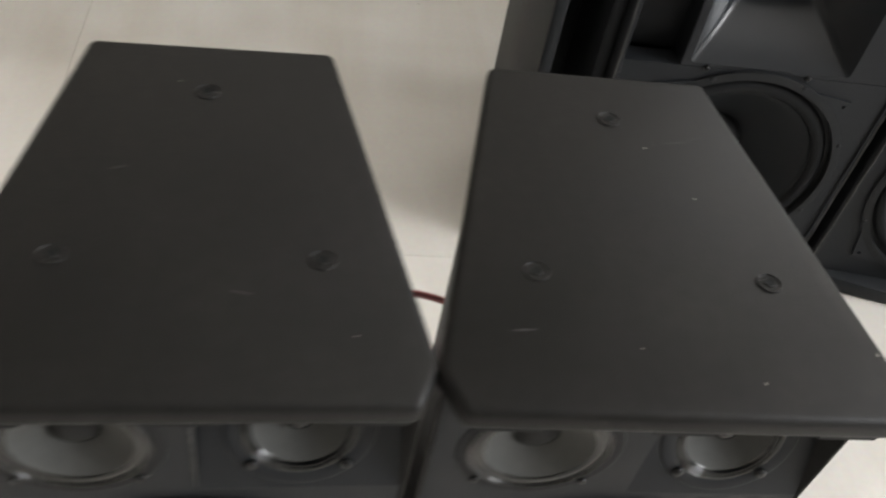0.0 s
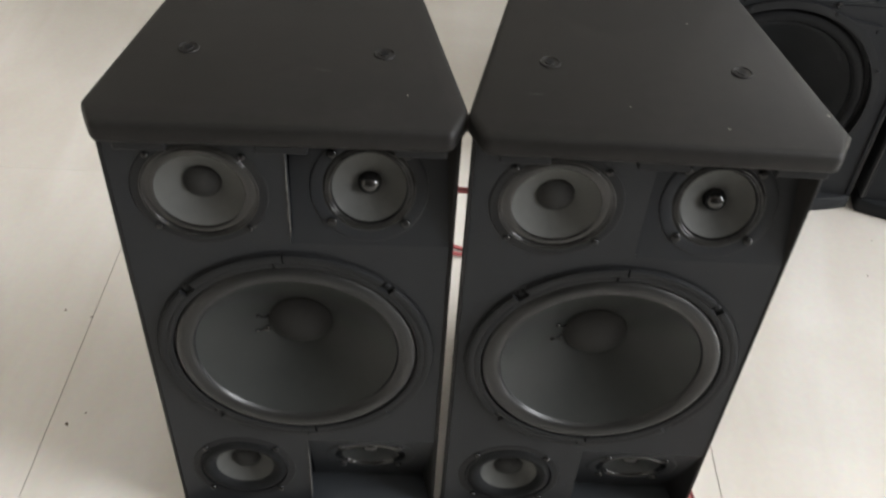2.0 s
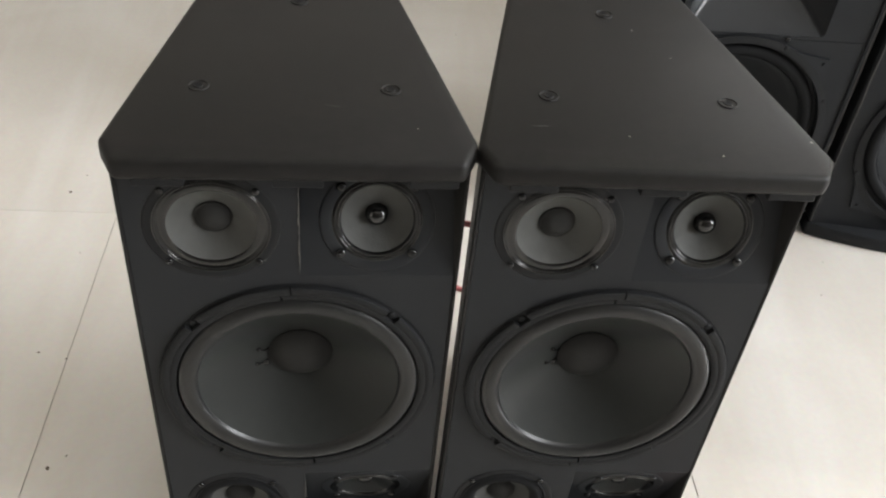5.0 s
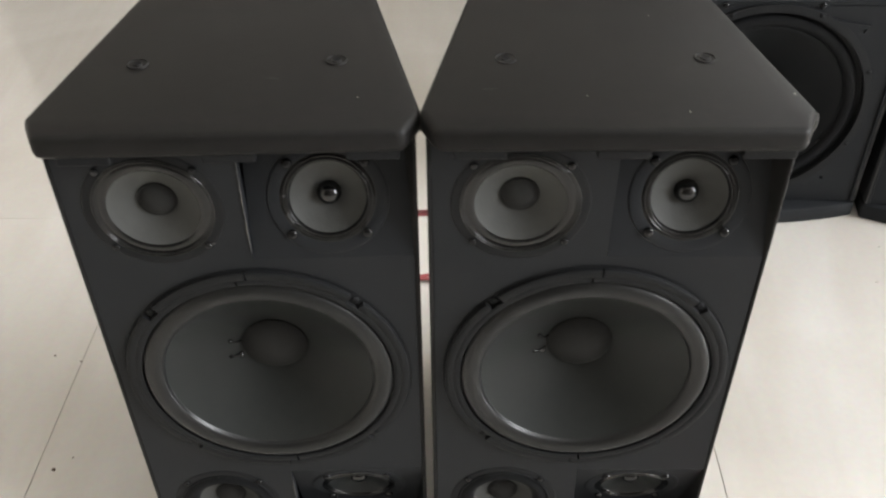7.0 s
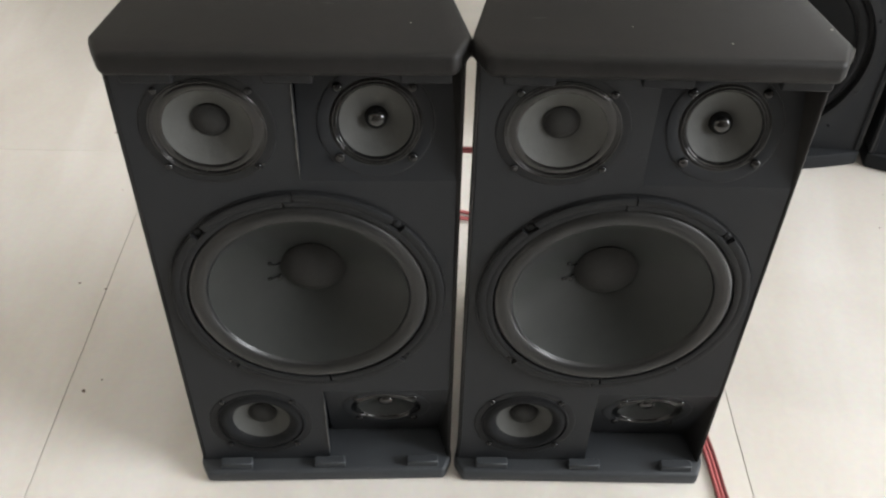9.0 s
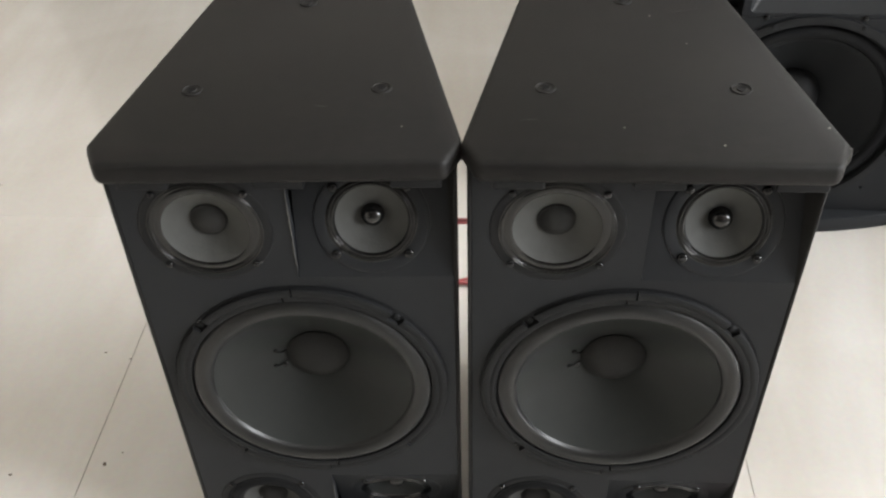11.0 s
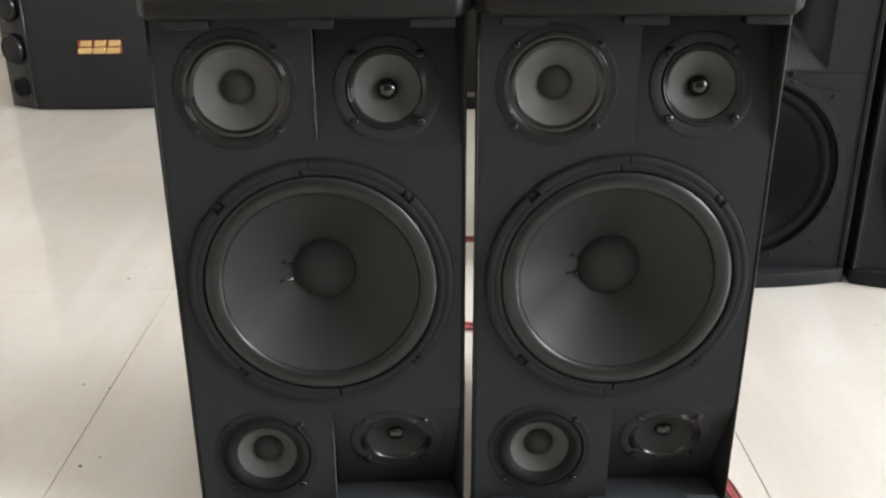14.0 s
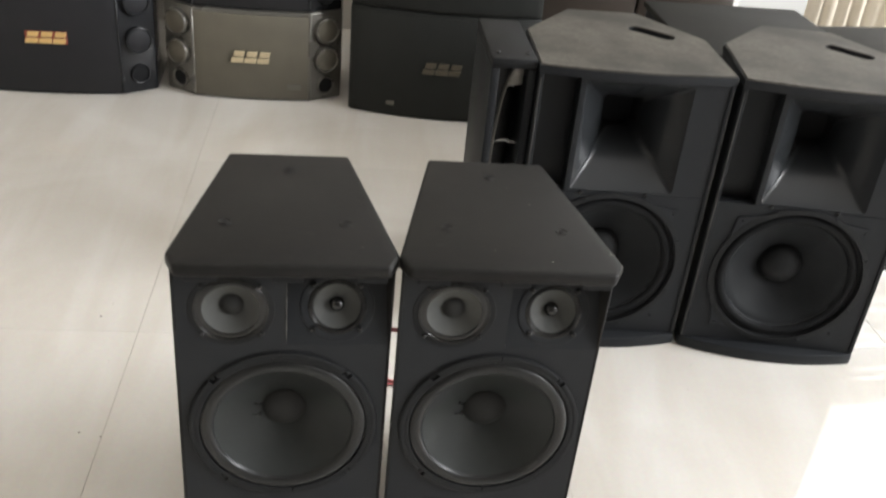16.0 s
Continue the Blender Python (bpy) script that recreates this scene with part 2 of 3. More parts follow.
# ---------------------------------------------------------------- mesh helpers
def mesh_of(name, bm, mat, smooth=40):
    bmesh.ops.recalc_face_normals(bm, faces=bm.faces)
    me = bpy.data.meshes.new(name)
    bm.to_mesh(me)
    bm.free()
    me.materials.append(mat)
    if smooth:
        me.set_sharp_from_angle(angle=radians(smooth))
        for p in me.polygons:
            p.use_smooth = True
    return me


def part(name, bm, mat, parent=None, label="", at=None, smooth=40):
    ob = new(name, mesh_of(name, bm, mat, smooth))
    if parent is not None:
        ob.parent = parent
    if at is not None:
        ob.matrix_basis = at
    return tagged(ob, label)


def thing(name, label, category, group="", at=None):
    ob = new(name)
    ob.empty_display_size = 0.05
    if at is not None:
        ob.matrix_basis = at
    return tagged(ob, label, category, group)


def lathe(profile, seg=64, bm=None, a0=0.0, a1=360.0):
    """Turns (radius, height) pairs round z."""
    bm = bm or bmesh.new()
    full = abs(a1 - a0) >= 360
    n = seg if full else seg + 1
    rings = []
    for r, h in profile:
        if r < 1e-6:
            rings.append([bm.verts.new((0, 0, h))] * n)
        else:
            rings.append([bm.verts.new((r * math.cos(radians(a0 + (a1 - a0) * i / seg)), r * math.sin(radians(a0 + (a1 - a0) * i / seg)), h)) for i in range(n)])
    for p, q in zip(rings, rings[1:]):
        for i in range(seg):
            j = (i + 1) % n
            vs = []
            for v in (p[i], p[j], q[j], q[i]):
                if v not in vs:
                    vs.append(v)
            if len(vs) > 2:
                bm.faces.new(vs)
    return bm


def arc_block(bm, r0, r1, h0, h1, a0, a1, seg=16, c0=0.0008, c1=0.0008):
    """A closed piece of a flat ring."""
    cols = []
    for i in range(seg + 1):
        a = radians(a0 + (a1 - a0) * i / seg)
        c, s = math.cos(a), math.sin(a)
        cols.append([bm.verts.new((r * c, r * s, h)) for r, h in ((r0, h0), (r1, h0), (r1, h1 - 0.75 * c1), (r1 - c1, h1), (r0 + c0, h1), (r0, h1 - 0.75 * c0))])
    for p, q in zip(cols, cols[1:]):
        for k in range(6):
            bm.faces.new((p[k], p[(k + 1) % 6], q[(k + 1) % 6], q[k]))
    bm.faces.new(cols[0])
    bm.faces.new(cols[-1][::-1])


def box(x0, x1, y0, y1, z0, z1, bevel=0.0, seg=2, bm=None):
    own = bmesh.new()
    bmesh.ops.create_cube(own, size=1)
    for v in own.verts:
        v.co = ((x0 + x1) / 2 + v.co.x * (x1 - x0), (y0 + y1) / 2 + v.co.y * (y1 - y0), (z0 + z1) / 2 + v.co.z * (z1 - z0))
    if bevel:
        bmesh.ops.bevel(own, geom=own.edges[:], offset=bevel, segments=seg, profile=0.5, affect="EDGES")
    if bm is None:
        return own
    me = bpy.data.meshes.new("tmp")
    own.to_mesh(me)
    own.free()
    bm.from_mesh(me)
    bpy.data.meshes.remove(me)
    return bm


def prism(plan, z0, z1, bevel=0.0, seg=3):
    """An upright prism over a plan, all its edges rounded."""
    bm = bmesh.new()
    low = [bm.verts.new((x, y, z0)) for x, y in plan]
    face = bm.faces.new(low)
    out = bmesh.ops.extrude_face_region(bm, geom=[face])
    for v in out["geom"]:
        if isinstance(v, bmesh.types.BMVert):
            v.co.z = z1
    bmesh.ops.recalc_face_normals(bm, faces=bm.faces)
    if bevel:
        bmesh.ops.bevel(bm, geom=bm.edges[:], offset=bevel, segments=seg, profile=0.5, affect="EDGES")
    return bm


def plate(outline, holes, depth):
    """A flat plate in x, y at height 0 with holes whose walls go down by depth."""
    bm = bmesh.new()
    edges, inner = [], []
    for k, loop in enumerate([outline, *holes]):
        vs = [bm.verts.new((x, y, 0)) for x, y in loop]
        es = [bm.edges.new((vs[i], vs[(i + 1) % len(vs)])) for i in range(len(vs))]
        edges += es
        inner += es
    bmesh.ops.triangle_fill(bm, use_beauty=True, use_dissolve=False, edges=edges, normal=(0, 0, 1))
    out = bmesh.ops.extrude_edge_only(bm, edges=inner)
    for v in out["geom"]:
        if isinstance(v, bmesh.types.BMVert):
            v.co.z -= depth
    return bm


def circle(cx, cy, r, n=56):
    return [(cx + r * math.cos(2 * math.pi * i / n), cy + r * math.sin(2 * math.pi * i / n)) for i in range(n)]


def moved(bm, m):
    bmesh.ops.transform(bm, matrix=m, verts=bm.verts)
    return bm


def screw_mesh(r, h, mat="screw"):
    """Round head with a cross slot pressed in."""
    bm = lathe([(r, 0), (r, h * 0.4), (r * 0.8, h * 0.85), (r * 0.4, h), (0.25 * r, h), (0, h * 0.55)], 14)
    return mesh_of("screw", bm, M[mat], 50)


SCREW_BIG, SCREW_SMALL = screw_mesh(0.0042, 0.003), screw_mesh(0.0033, 0.0026)
SCREW_SUNK = screw_mesh(0.0036, 0.0018, "gasket")


def screws(parent, mesh, r, angles, h):
    for a in angles:
        s = new("screw", mesh)
        s.parent = parent
        s.matrix_basis = Matrix.Translation((r * math.cos(radians(a)), r * math.sin(radians(a)), h))


def tube(name, pts, r, mat, parent=None, label=""):
    """A round cable along points, as a mesh."""
    bm = bmesh.new()
    fine = []
    P = [Vector(p) for p in pts]
    for i in range(len(P) - 1):
        p0, p1, p2, p3 = P[max(i - 1, 0)], P[i], P[i + 1], P[min(i + 2, len(P) - 1)]
        for k in range(10):
            t = k / 10
            fine.append(0.5 * ((2 * p1) + (p2 - p0) * t + (2 * p0 - 5 * p1 + 4 * p2 - p3) * t * t + (3 * p1 - p0 - 3 * p2 + p3) * t ** 3))
    fine.append(P[-1])
    rings = []
    for i, p in enumerate(fine):
        d = (fine[min(i + 1, len(fine) - 1)] - fine[max(i - 1, 0)]).normalized()
        side = d.cross(Vector((0, 0, 1)))
        side = side.normalized() if side.length > 1e-3 else Vector((1, 0, 0))
        up = side.cross(d)
        rings.append([bm.verts.new(p + r * (math.cos(a) * side + math.sin(a) * up)) for a in [math.pi / 4 * k for k in range(8)]])
    for p, q in zip(rings, rings[1:]):
        for k in range(8):
            bm.faces.new((p[k], p[(k + 1) % 8], q[(k + 1) % 8], q[k]))
    bm.faces.new(rings[0][::-1])
    bm.faces.new(rings[-1])
    return part(name, bm, mat, parent, label)


# ---------------------------------------------------------------- room
X0, X1, Y0, Y1, H = -2.9, 6.0, -3.3, 2.62, 4.2
ground = tagged(part("floor", box(X0, X1, Y0, Y1, -0.1, -0.0014), M["grout"], smooth=0), "grey joints under a polished tile floor", "floor", kind="structure")


def wall(name, x0, x1, y0, y1, z0, z1, label, mat="wall"):
    return tagged(part(name, box(x0, x1, y0, y1, z0, z1), M[mat], smooth=0), label, "wall", kind="structure")


# west wall is out of view, added to close the room and bounce light
wall("wall_west", X0 - 0.15, X0, Y0 - 0.15, Y1 + 0.15, -0.1, H, "unseen pale west wall toned to bounce light", "panel")
wall("wall_north", X0, 1.45, Y1, Y1 + 0.15, -0.1, H, "plain plaster wall behind the stacked speakers")
wall("wall_north_east", 3.2, X1, Y1, Y1 + 0.15, -0.1, H, "plain plaster wall beside the back window")
wall("wall_north_sill", 1.45, 3.2, Y1, Y1 + 0.15, -0.1, 0.06, "low sill under the back window")
wall("wall_north_head", 1.45, 3.2, Y1, Y1 + 0.15, 2.45, H, "plaster wall over the back window")
wall("wall_east_corner", X1, X1 + 0.15, 0.7, Y1 + 0.15, -0.1, H, "plaster wall beside the shop front")
wall("wall_east_head", X1, X1 + 0.15, Y0, 0.7, 4.0, H, "plaster wall over the shop front")
wall("wall_east_end", X1, X1 + 0.15, Y0 - 0.15, -3.1, -0.1, 4.0, "plaster wall at the shop front's end")
wall("wall_east_sill", X1, X1 + 0.15, -3.1, 0.7, -0.1, 1.2, "plaster wall under the shop window")
# south wall is unseen; added dark to keep fill off the speaker fronts
wall("wall_south", X0, X1, Y0 - 0.15, Y0, -0.1, H, "unseen dark brown wall added to absorb frontal fill", "fill_absorber")
tagged(part("ceiling", box(X0 - 0.15, X1 + 0.15, Y0 - 0.15, Y1 + 0.15, H, H + 0.12), M["ceiling"], smooth=0), "plain white painted ceiling", "ceiling", kind="structure")

# back window: frame and bars
win = tagged(new("window_1"), "white barred window with daylight behind it", "window", kind="structure")
win.matrix_basis = pose(2.325, Y1 + 0.05, 0)
part("window_frame", box(-0.872, 0.872, -0.03, 0.03, 0.062, 0.12, 0.004), M["white"], win)
part("window_frame", box(-0.872, 0.872, -0.03, 0.03, 2.38, 2.448, 0.004), M["white"], win)
for k in range(4):
    part("window_bar", box(-0.872 + k * 0.566, -0.826 + k * 0.566, -0.02, 0.02, 0.121, 2.379, 0.003), M["white"], win)
bm = bmesh.new()
rows = []
for k in range(41):
    x = -0.22 + 0.36 * k / 40
    y = -0.09 + 0.018 * math.sin(k * 0.95) + 0.006 * math.sin(k * 2.3)
    rows.append([bm.verts.new((x, y, 0.02)), bm.verts.new((x * 0.98, y * 0.98, 1.2)), bm.verts.new((x * 0.95, y * 0.95, 2.42))])
for p, q in zip(rows, rows[1:]):
    for k in range(2):
        bm.faces.new((p[k], q[k], q[k + 1], p[k + 1]))
curtain = tagged(part("curtain", bm, M["curtain"], at=pose(1.945, Y1, 0)), "cream cloth curtain hanging in folds by the window", "curtain")
curtain.modifiers.new("thickness", "SOLIDIFY").thickness = 0.003
# bright street outside the back window
em = bpy.data.materials.new("bright_street")
em.use_nodes = True
em.node_tree.nodes["Principled BSDF"].inputs["Base Color"].default_value = (0.8, 0.8, 0.78, 1)
em.node_tree.nodes["Principled BSDF"].inputs["Emission Color"].default_value = (1.0, 0.985, 0.95, 1)
em.node_tree.nodes["Principled BSDF"].inputs["Emission Strength"].default_value = 0.6
tagged(part("backdrop", box(0.2, 7.5, 4.6, 4.65, -3.0, 3.4), em, smooth=0), "bright overexposed street outside the window", "backdrop", kind="structure")

# ---------------------------------------------------------------- drivers
def woofer_ten(parent, at):
    """Ten-inch bass driver: notched gasket, rubber roll, paper cone, felt cap."""
    bm = lathe([(0.1262, -0.006), (0.1260, -0.006), (0.1260, 0.0002), (0.1246, 0.0004), (0.1087, 0.0), (0.1087, -0.006)], 72)
    w = part("woofer", bm, M["gasket"], parent, "ten-inch bass driver with a grey-black paper cone", at)
    for a, b in ((94.5, 273.5), (274.5, 453.5)):
        bm = bmesh.new()
        arc_block(bm, 0.1113, 0.1172, 0.0005, 0.0045, a, b, 40, c1=0.00003)
        part("gasket", bm, M["gasket"], w)
    for a, b in ((-42, 42), (48, 89.7), (90.3, 132), (138, 222), (228, 269.7), (270.3, 312)):
        bm = bmesh.new()
        arc_block(bm, 0.11723, 0.1246, 0.0005, 0.00455, a, b, 20, c0=0.00003)
        part("gasket", bm, M["gasket"], w)
    screws(w, SCREW_SUNK, 0.1213, (45, 135, 225, 315), 0.0004)
    roll = [(0.1112, 0.0003)] + [(0.1015 + 0.0090 * math.cos(radians(a)), 0.0003 + 0.0058 * math.sin(radians(a))) for a in range(0, 181, 15)] + [(0.0915, -0.0008)]
    part("surround", lathe(roll, 72), M["rubber"], w, "black rubber roll surround")
    cone = [(0.0928, 0.0004), (0.0915, -0.0006)] + [(0.0915 - 0.0635 * k / 8, -0.0006 - 0.0411 * (k / 8) ** 0.92) for k in range(1, 9)] + [(0.024, -0.045)]
    part("cone", lathe(cone, 72), M["cone"], w)
    part("dust_cap", lathe([(0.0303, -0.0412), (0.0300, -0.0390), (0.0285, -0.0378), (0.025, -0.0350), (0.020, -0.0325), (0.013, -0.0302), (0.006, -0.0291), (0, -0.0288)], 40), M["cap"], w, "black felt dust cap")
    for a, rad in ((162, 0.0405), (190, 0.0425)):
        c0, s0 = math.cos(radians(a)), math.sin(radians(a))
        d = lathe([(0.0022, 0), (0.0021, 0.0012), (0.0012, 0.0021), (0, 0.0023)], 12)
        part("lead_eyelet", d, M["gloss"], w, at=Matrix.Translation((rad * c0, rad * s0, -0.0335)))
        tube("lead", [((rad - 0.002) * c0, (rad - 0.002) * s0, -0.0320), ((rad - 0.006) * c0, (rad - 0.006) * s0 - 0.001, -0.0345), (0.0315 * c0, 0.0315 * s0 - 0.0015, -0.0385)], 0.0008, M["screw"], w, "short glossy lead wire")
    part("lead_glue", lathe([(0.0036, 0), (0.0030, 0.0009), (0.0014, 0.0015), (0, 0.0016)], 10), M["gloss"], w, at=Matrix.Translation((-0.0340, -0.0110, -0.0375)))
    return w


def ridges(r0, r1, n, h):
    """Profile of n round ridges between two radii, from the outer to the inner."""
    step = (r0 - r1) / n
    return [(r0 - step * (k + 0.5) + 0.42 * step * math.cos(radians(a)), h * math.sin(radians(a))) for k in range(n) for a in range(0, 181, 20)]


def mid_driver(parent, at, small=False):
    bm = lathe([(0.0540, -0.005), (0.0538, 0.0000), (0.0530, 0.0005), (0.0520, 0.0006), (0.0470, 0.0004), (0.0462, -0.003)], 56)
    w = part("midrange_driver", bm, M["gasket"], parent, "small midrange driver with a pale grey paper cone", at)
    roll = [(0.0474, 0.0003)] + ridges(0.0472, 0.0432, 2, 0.0013) + [(0.0424, -0.0004), (0.0400, 0.0006), (0.0372, 0.0004), (0.0356, -0.0008), (0.0350, -0.0012)]
    if small:
        # the lower driver: a broader rubber surround and a smaller cone
        roll = ridges(0.0474, 0.0440, 1, 0.0015) + [(0.0433, 0.0004), (0.0405, 0.0024), (0.0365, 0.0024), (0.0330, 0.0002), (0.0296, -0.0040)]
    part("surround", lathe(roll, 56), M["pafoam" if small else "gloss"], w, "matt black surround" if small else "shiny black rubber surround")
    cone = [(0.0355, -0.0006)] + [(0.0351 - 0.0215 * k / 8, -0.0010 - 0.0138 * (k / 8) ** 0.9) for k in range(9)]
    if small:
        cone = [(0.0300, -0.0035)] + [(0.0296 - 0.0160 * k / 8, -0.0039 - 0.0109 * (k / 8) ** 0.9) for k in range(9)]
    part("cone", lathe(cone, 56), M["midcone"], w)
    part("dust_cap", lathe([(0.0154, -0.0145), (0.0153, -0.0126), (0.0149, -0.0118), (0.0143, -0.0119), (0.0138, -0.0123), (0.0120, -0.0108), (0.009, -0.0092), (0.0045, -0.0082), (0, -0.0079)], 32), M["cap"], w, "black dust cap")
    screws(w, SCREW_SMALL, 0.0510, (45, 135, 225, 315), 0.0004)
    return w


def tweeter(parent, at, dark=False):
    bm = lathe([(0.0480, -0.004), (0.0478, 0.0001), (0.0470, 0.0006), (0.0460, 0.0007), (0.0385, 0.0007), (0.0372, 0.0001), (0.0368, -0.003)], 56)
    w = part("tweeter", bm, M["baffle"], parent, "small cone tweeter with a glossy bullet centre", at)
    roll = [(0.0376, 0.0004), (0.0366, 0.0006)] + ridges(0.0362, 0.0310, 2, 0.0012) + [(0.0300, -0.0014)]
    part("surround", lathe(roll, 56), M["gloss"], w, "shiny black surround")
    cone = [(0.0304, -0.0010)] + [(0.0300 - 0.0215 * k / 8, -0.0014 - 0.0128 * (k / 8) ** 0.88) for k in range(9)]
    bullet = [(0.0100, -0.0150), (0.0098, -0.0125)] + [(0.0097 * math.cos(radians(a)), -0.0122 + 0.0088 * math.sin(radians(a))) for a in range(0, 91, 15)]
    if dark:
        # the lower one: a shallow dark cone and a flat little dome
        cone = [(0.0304, -0.0010)] + [(0.0300 - 0.0215 * k / 8, -0.0014 - 0.0085 * (k / 8) ** 0.9) for k in range(9)]
        bullet = [(0.0092, -0.0098), (0.0088, -0.0075), (0.0076, -0.0055), (0.0050, -0.0040), (0, -0.0034)]
    part("cone", lathe(cone, 56), M["cone" if dark else "midcone"], w)
    part("bullet", lathe(bullet, 28), M["bullet"], w, "glossy black bullet")
    screws(w, SCREW_BIG, 0.0420, (45, 135, 225, 315), 0.0005)
    return w


# ---------------------------------------------------------------- the two trapezoid speakers
LID = [(-0.1285, -0.027), (0.1285, -0.027), (0.1414, 0.001), (0.0864, 0.2845), (-0.0864, 0.2845), (-0.1414, 0.001)]
FOOT = [(-0.1300, -0.018), (0.1300, -0.018), (0.1395, 0.003), (0.0864, 0.279), (-0.0864, 0.279), (-0.1395, 0.0)]
TOP = 0.545


def lid_screw(parent, x, y):
    bm = lathe([(0.0086, 0), (0.0082, 0.0009), (0.0074, 0.0010), (0.0068, 0.0002), (0.0040, 0.0002), (0.0036, 0.0009), (0.0030, 0.0008)], 28)
    s = part("bolt_cup", bm, M["cabinet"], parent, "sunken black bolt cup", Matrix.Translation((x, y, TOP)))
    part("bolt_hole", lathe([(0.0034, 0.0), (0.0033, 0.0006), (0, 0.0006)], 14), M["pafoam"], s)


def trapezoid_speaker(label, at, right, pocket, twist):
    """right: half width of the body on its right; pocket: x of the pockets' inner edge; twist: turn of the woofer."""
    sp = thing("loudspeaker", label, "loudspeaker", "pair of trapezoid speakers", at)
    part("lid", prism(LID, TOP - 0.019, TOP, 0.0055), M["cabinet"], sp)
    # base colour carries the haze painted in, so it is paler than the lid
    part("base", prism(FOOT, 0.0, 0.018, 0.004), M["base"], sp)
    # shell: two sides and the back
    for s in (-1, 1):
        w = right if s > 0 else 0.1368
        plan = [(s * w, -0.0006), (s * (w - 0.0035), -0.0006), (s * 0.0725, 0.262), (s * 0.0825, 0.268), (s * (w - 0.0038), 0.044)]
        part("side_panel", prism(plan if s > 0 else plan[::-1], 0.0185, TOP - 0.0195, 0.0012, 1), M["cabinet"], sp)
    part("back_panel", box(-0.0720, 0.0720, 0.250, 0.262, 0.0185, TOP - 0.0195, 0.001, 1), M["cabinet"], sp)
    # baffle with two sunk pockets on its right half
    br = right - 0.004
    out = [(-0.1328, 0.0185), (pocket, 0.0185), (pocket, 0.135), (br, 0.135), (br, 0.41), (pocket, 0.41), (pocket, TOP - 0.0195), (-0.1328, TOP - 0.0195)]
    holes = [circle(0, 0.2742, 0.1264, 72), circle(-0.0655, 0.4625, 0.054), circle(-0.0660, 0.0840, 0.054)]
    b = plate(out, holes, 0.012)
    part("baffle", moved(b, TO_FRONT), M["baffle"], sp, smooth=0)
    woofer_ten(sp, Matrix.Translation((0, 0, 0.2742)) @ TO_FRONT @ Matrix.Rotation(radians(twist), 4, "Z"))
    for x, z in ((-0.0655, 0.4625), (-0.0660, 0.0840)):
        mid_driver(sp, Matrix.Translation((x, 0, z)) @ TO_FRONT, z < 0.2)
    for s, z in ((1, 0.41), (-1, 0.135)):
        tilt = Matrix.Translation((0, 0.0, z)) @ Matrix.Rotation(radians(-15 if s > 0 else 18), 4, "X")
        y0, y1, cy = (0.0, 0.121, 0.0515) if s > 0 else (-0.121, 0.0, -0.0485)
        pl = plate([(pocket + 0.0005, y0), (br - 0.0005, y0), (br - 0.0005, y1), (pocket + 0.0005, y1)], [circle(0.0665, cy, 0.048, 56)], 0.008)
        part("tweeter_plate", moved(pl, TO_FRONT), M["baffle"], sp, "tilted tweeter plate", tilt, smooth=0)
        tweeter(sp, tilt @ Matrix.Translation((0.0665, 0, cy)) @ TO_FRONT, s < 0)
    # grille lugs
    for x in (-0.098, 0.004, 0.106):
        part("grille_lug", box(x - 0.019, x + 0.019, -0.022, -0.006, TOP - 0.027, TOP - 0.0185, 0.001, 1), M["gasket"], sp)
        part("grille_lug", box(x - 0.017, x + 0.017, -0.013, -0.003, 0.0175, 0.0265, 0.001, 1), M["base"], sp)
    for x, y in ((-0.0765, 0.0762), (0.0765, 0.0762), (-0.001, 0.2300)):
        lid_screw(sp, x, y)
    return sp


spA = trapezoid_speaker("black trapezoid speaker with one woofer and four small drivers", pose(-0.1388, -0.0135, 0.0004, 0, 0.35, 2.4), 0.1368, 0.003, 2.5)
spB = trapezoid_speaker("black trapezoid speaker with scuffed lid corner and white specks", pose(0.1418, -0.0105, 0.0004, 0, 0.35, 0.3), 0.1340, 0.006, -2)


def worn_edge(parent, x, z0, z1, seed):
    """Bare scuffed line along a pocket's edge, wider and narrower as it goes."""
    rn = random.Random(seed)
    bm = bmesh.new()
    rows = []
    n = 24
    for k in range(n + 1):
        z = z0 + (z1 - z0) * k / n
        w = rn.choice((0.00005, 0.0003, 0.0006, 0.0012))
        rows.append([bm.verts.new((x - w, -0.0004, z)), bm.verts.new((x, -0.0010, z)), bm.verts.new((x + 0.0005, -0.0002, z))])
    for p, q in zip(rows, rows[1:]):
        bm.faces.new((p[0], p[1], q[1], q[0]))
        bm.faces.new((p[1], p[2], q[2], q[1]))
    part("worn_edge", bm, M["worn"], parent, "bare worn pocket edge")


for spk, x, z in ((spA, -0.0285, 0.4265), (spB, -0.0300, 0.4990)):
    tube("scratch", [(x - 0.0035, -0.0006, z - 0.0010), (x, -0.0009, z + 0.0006), (x + 0.0045, -0.0006, z + 0.0016)], 0.0006, M["worn"], spk, "short bare scratch")
worn_edge(spA, 0.003, 0.418, 0.515, 1)
worn_edge(spA, 0.003, 0.035, 0.122, 2)


def paint_chip(parent, x, y, z, r):
    bm = lathe([(r, 0), (r * 0.8, 0.0003), (0, 0.0004)], 7)
    part("paint_chip", bm, M["scuff"], parent, at=Matrix.Translation((x, y, z)))


for x, y, r in ((0.130, 0.022, 0.0013), (0.02, 0.20, 0.0012), (0.045, 0.15, 0.0009), (0.05, -0.002, 0.001), (-0.02, 0.02, 0.0007)):
    paint_chip(spB, x, y, TOP, r)
for x, y, r in ((0.095, 0.02, 0.0008), (-0.02, 0.24, 0.0008)):
    paint_chip(spA, x, y, TOP, r)


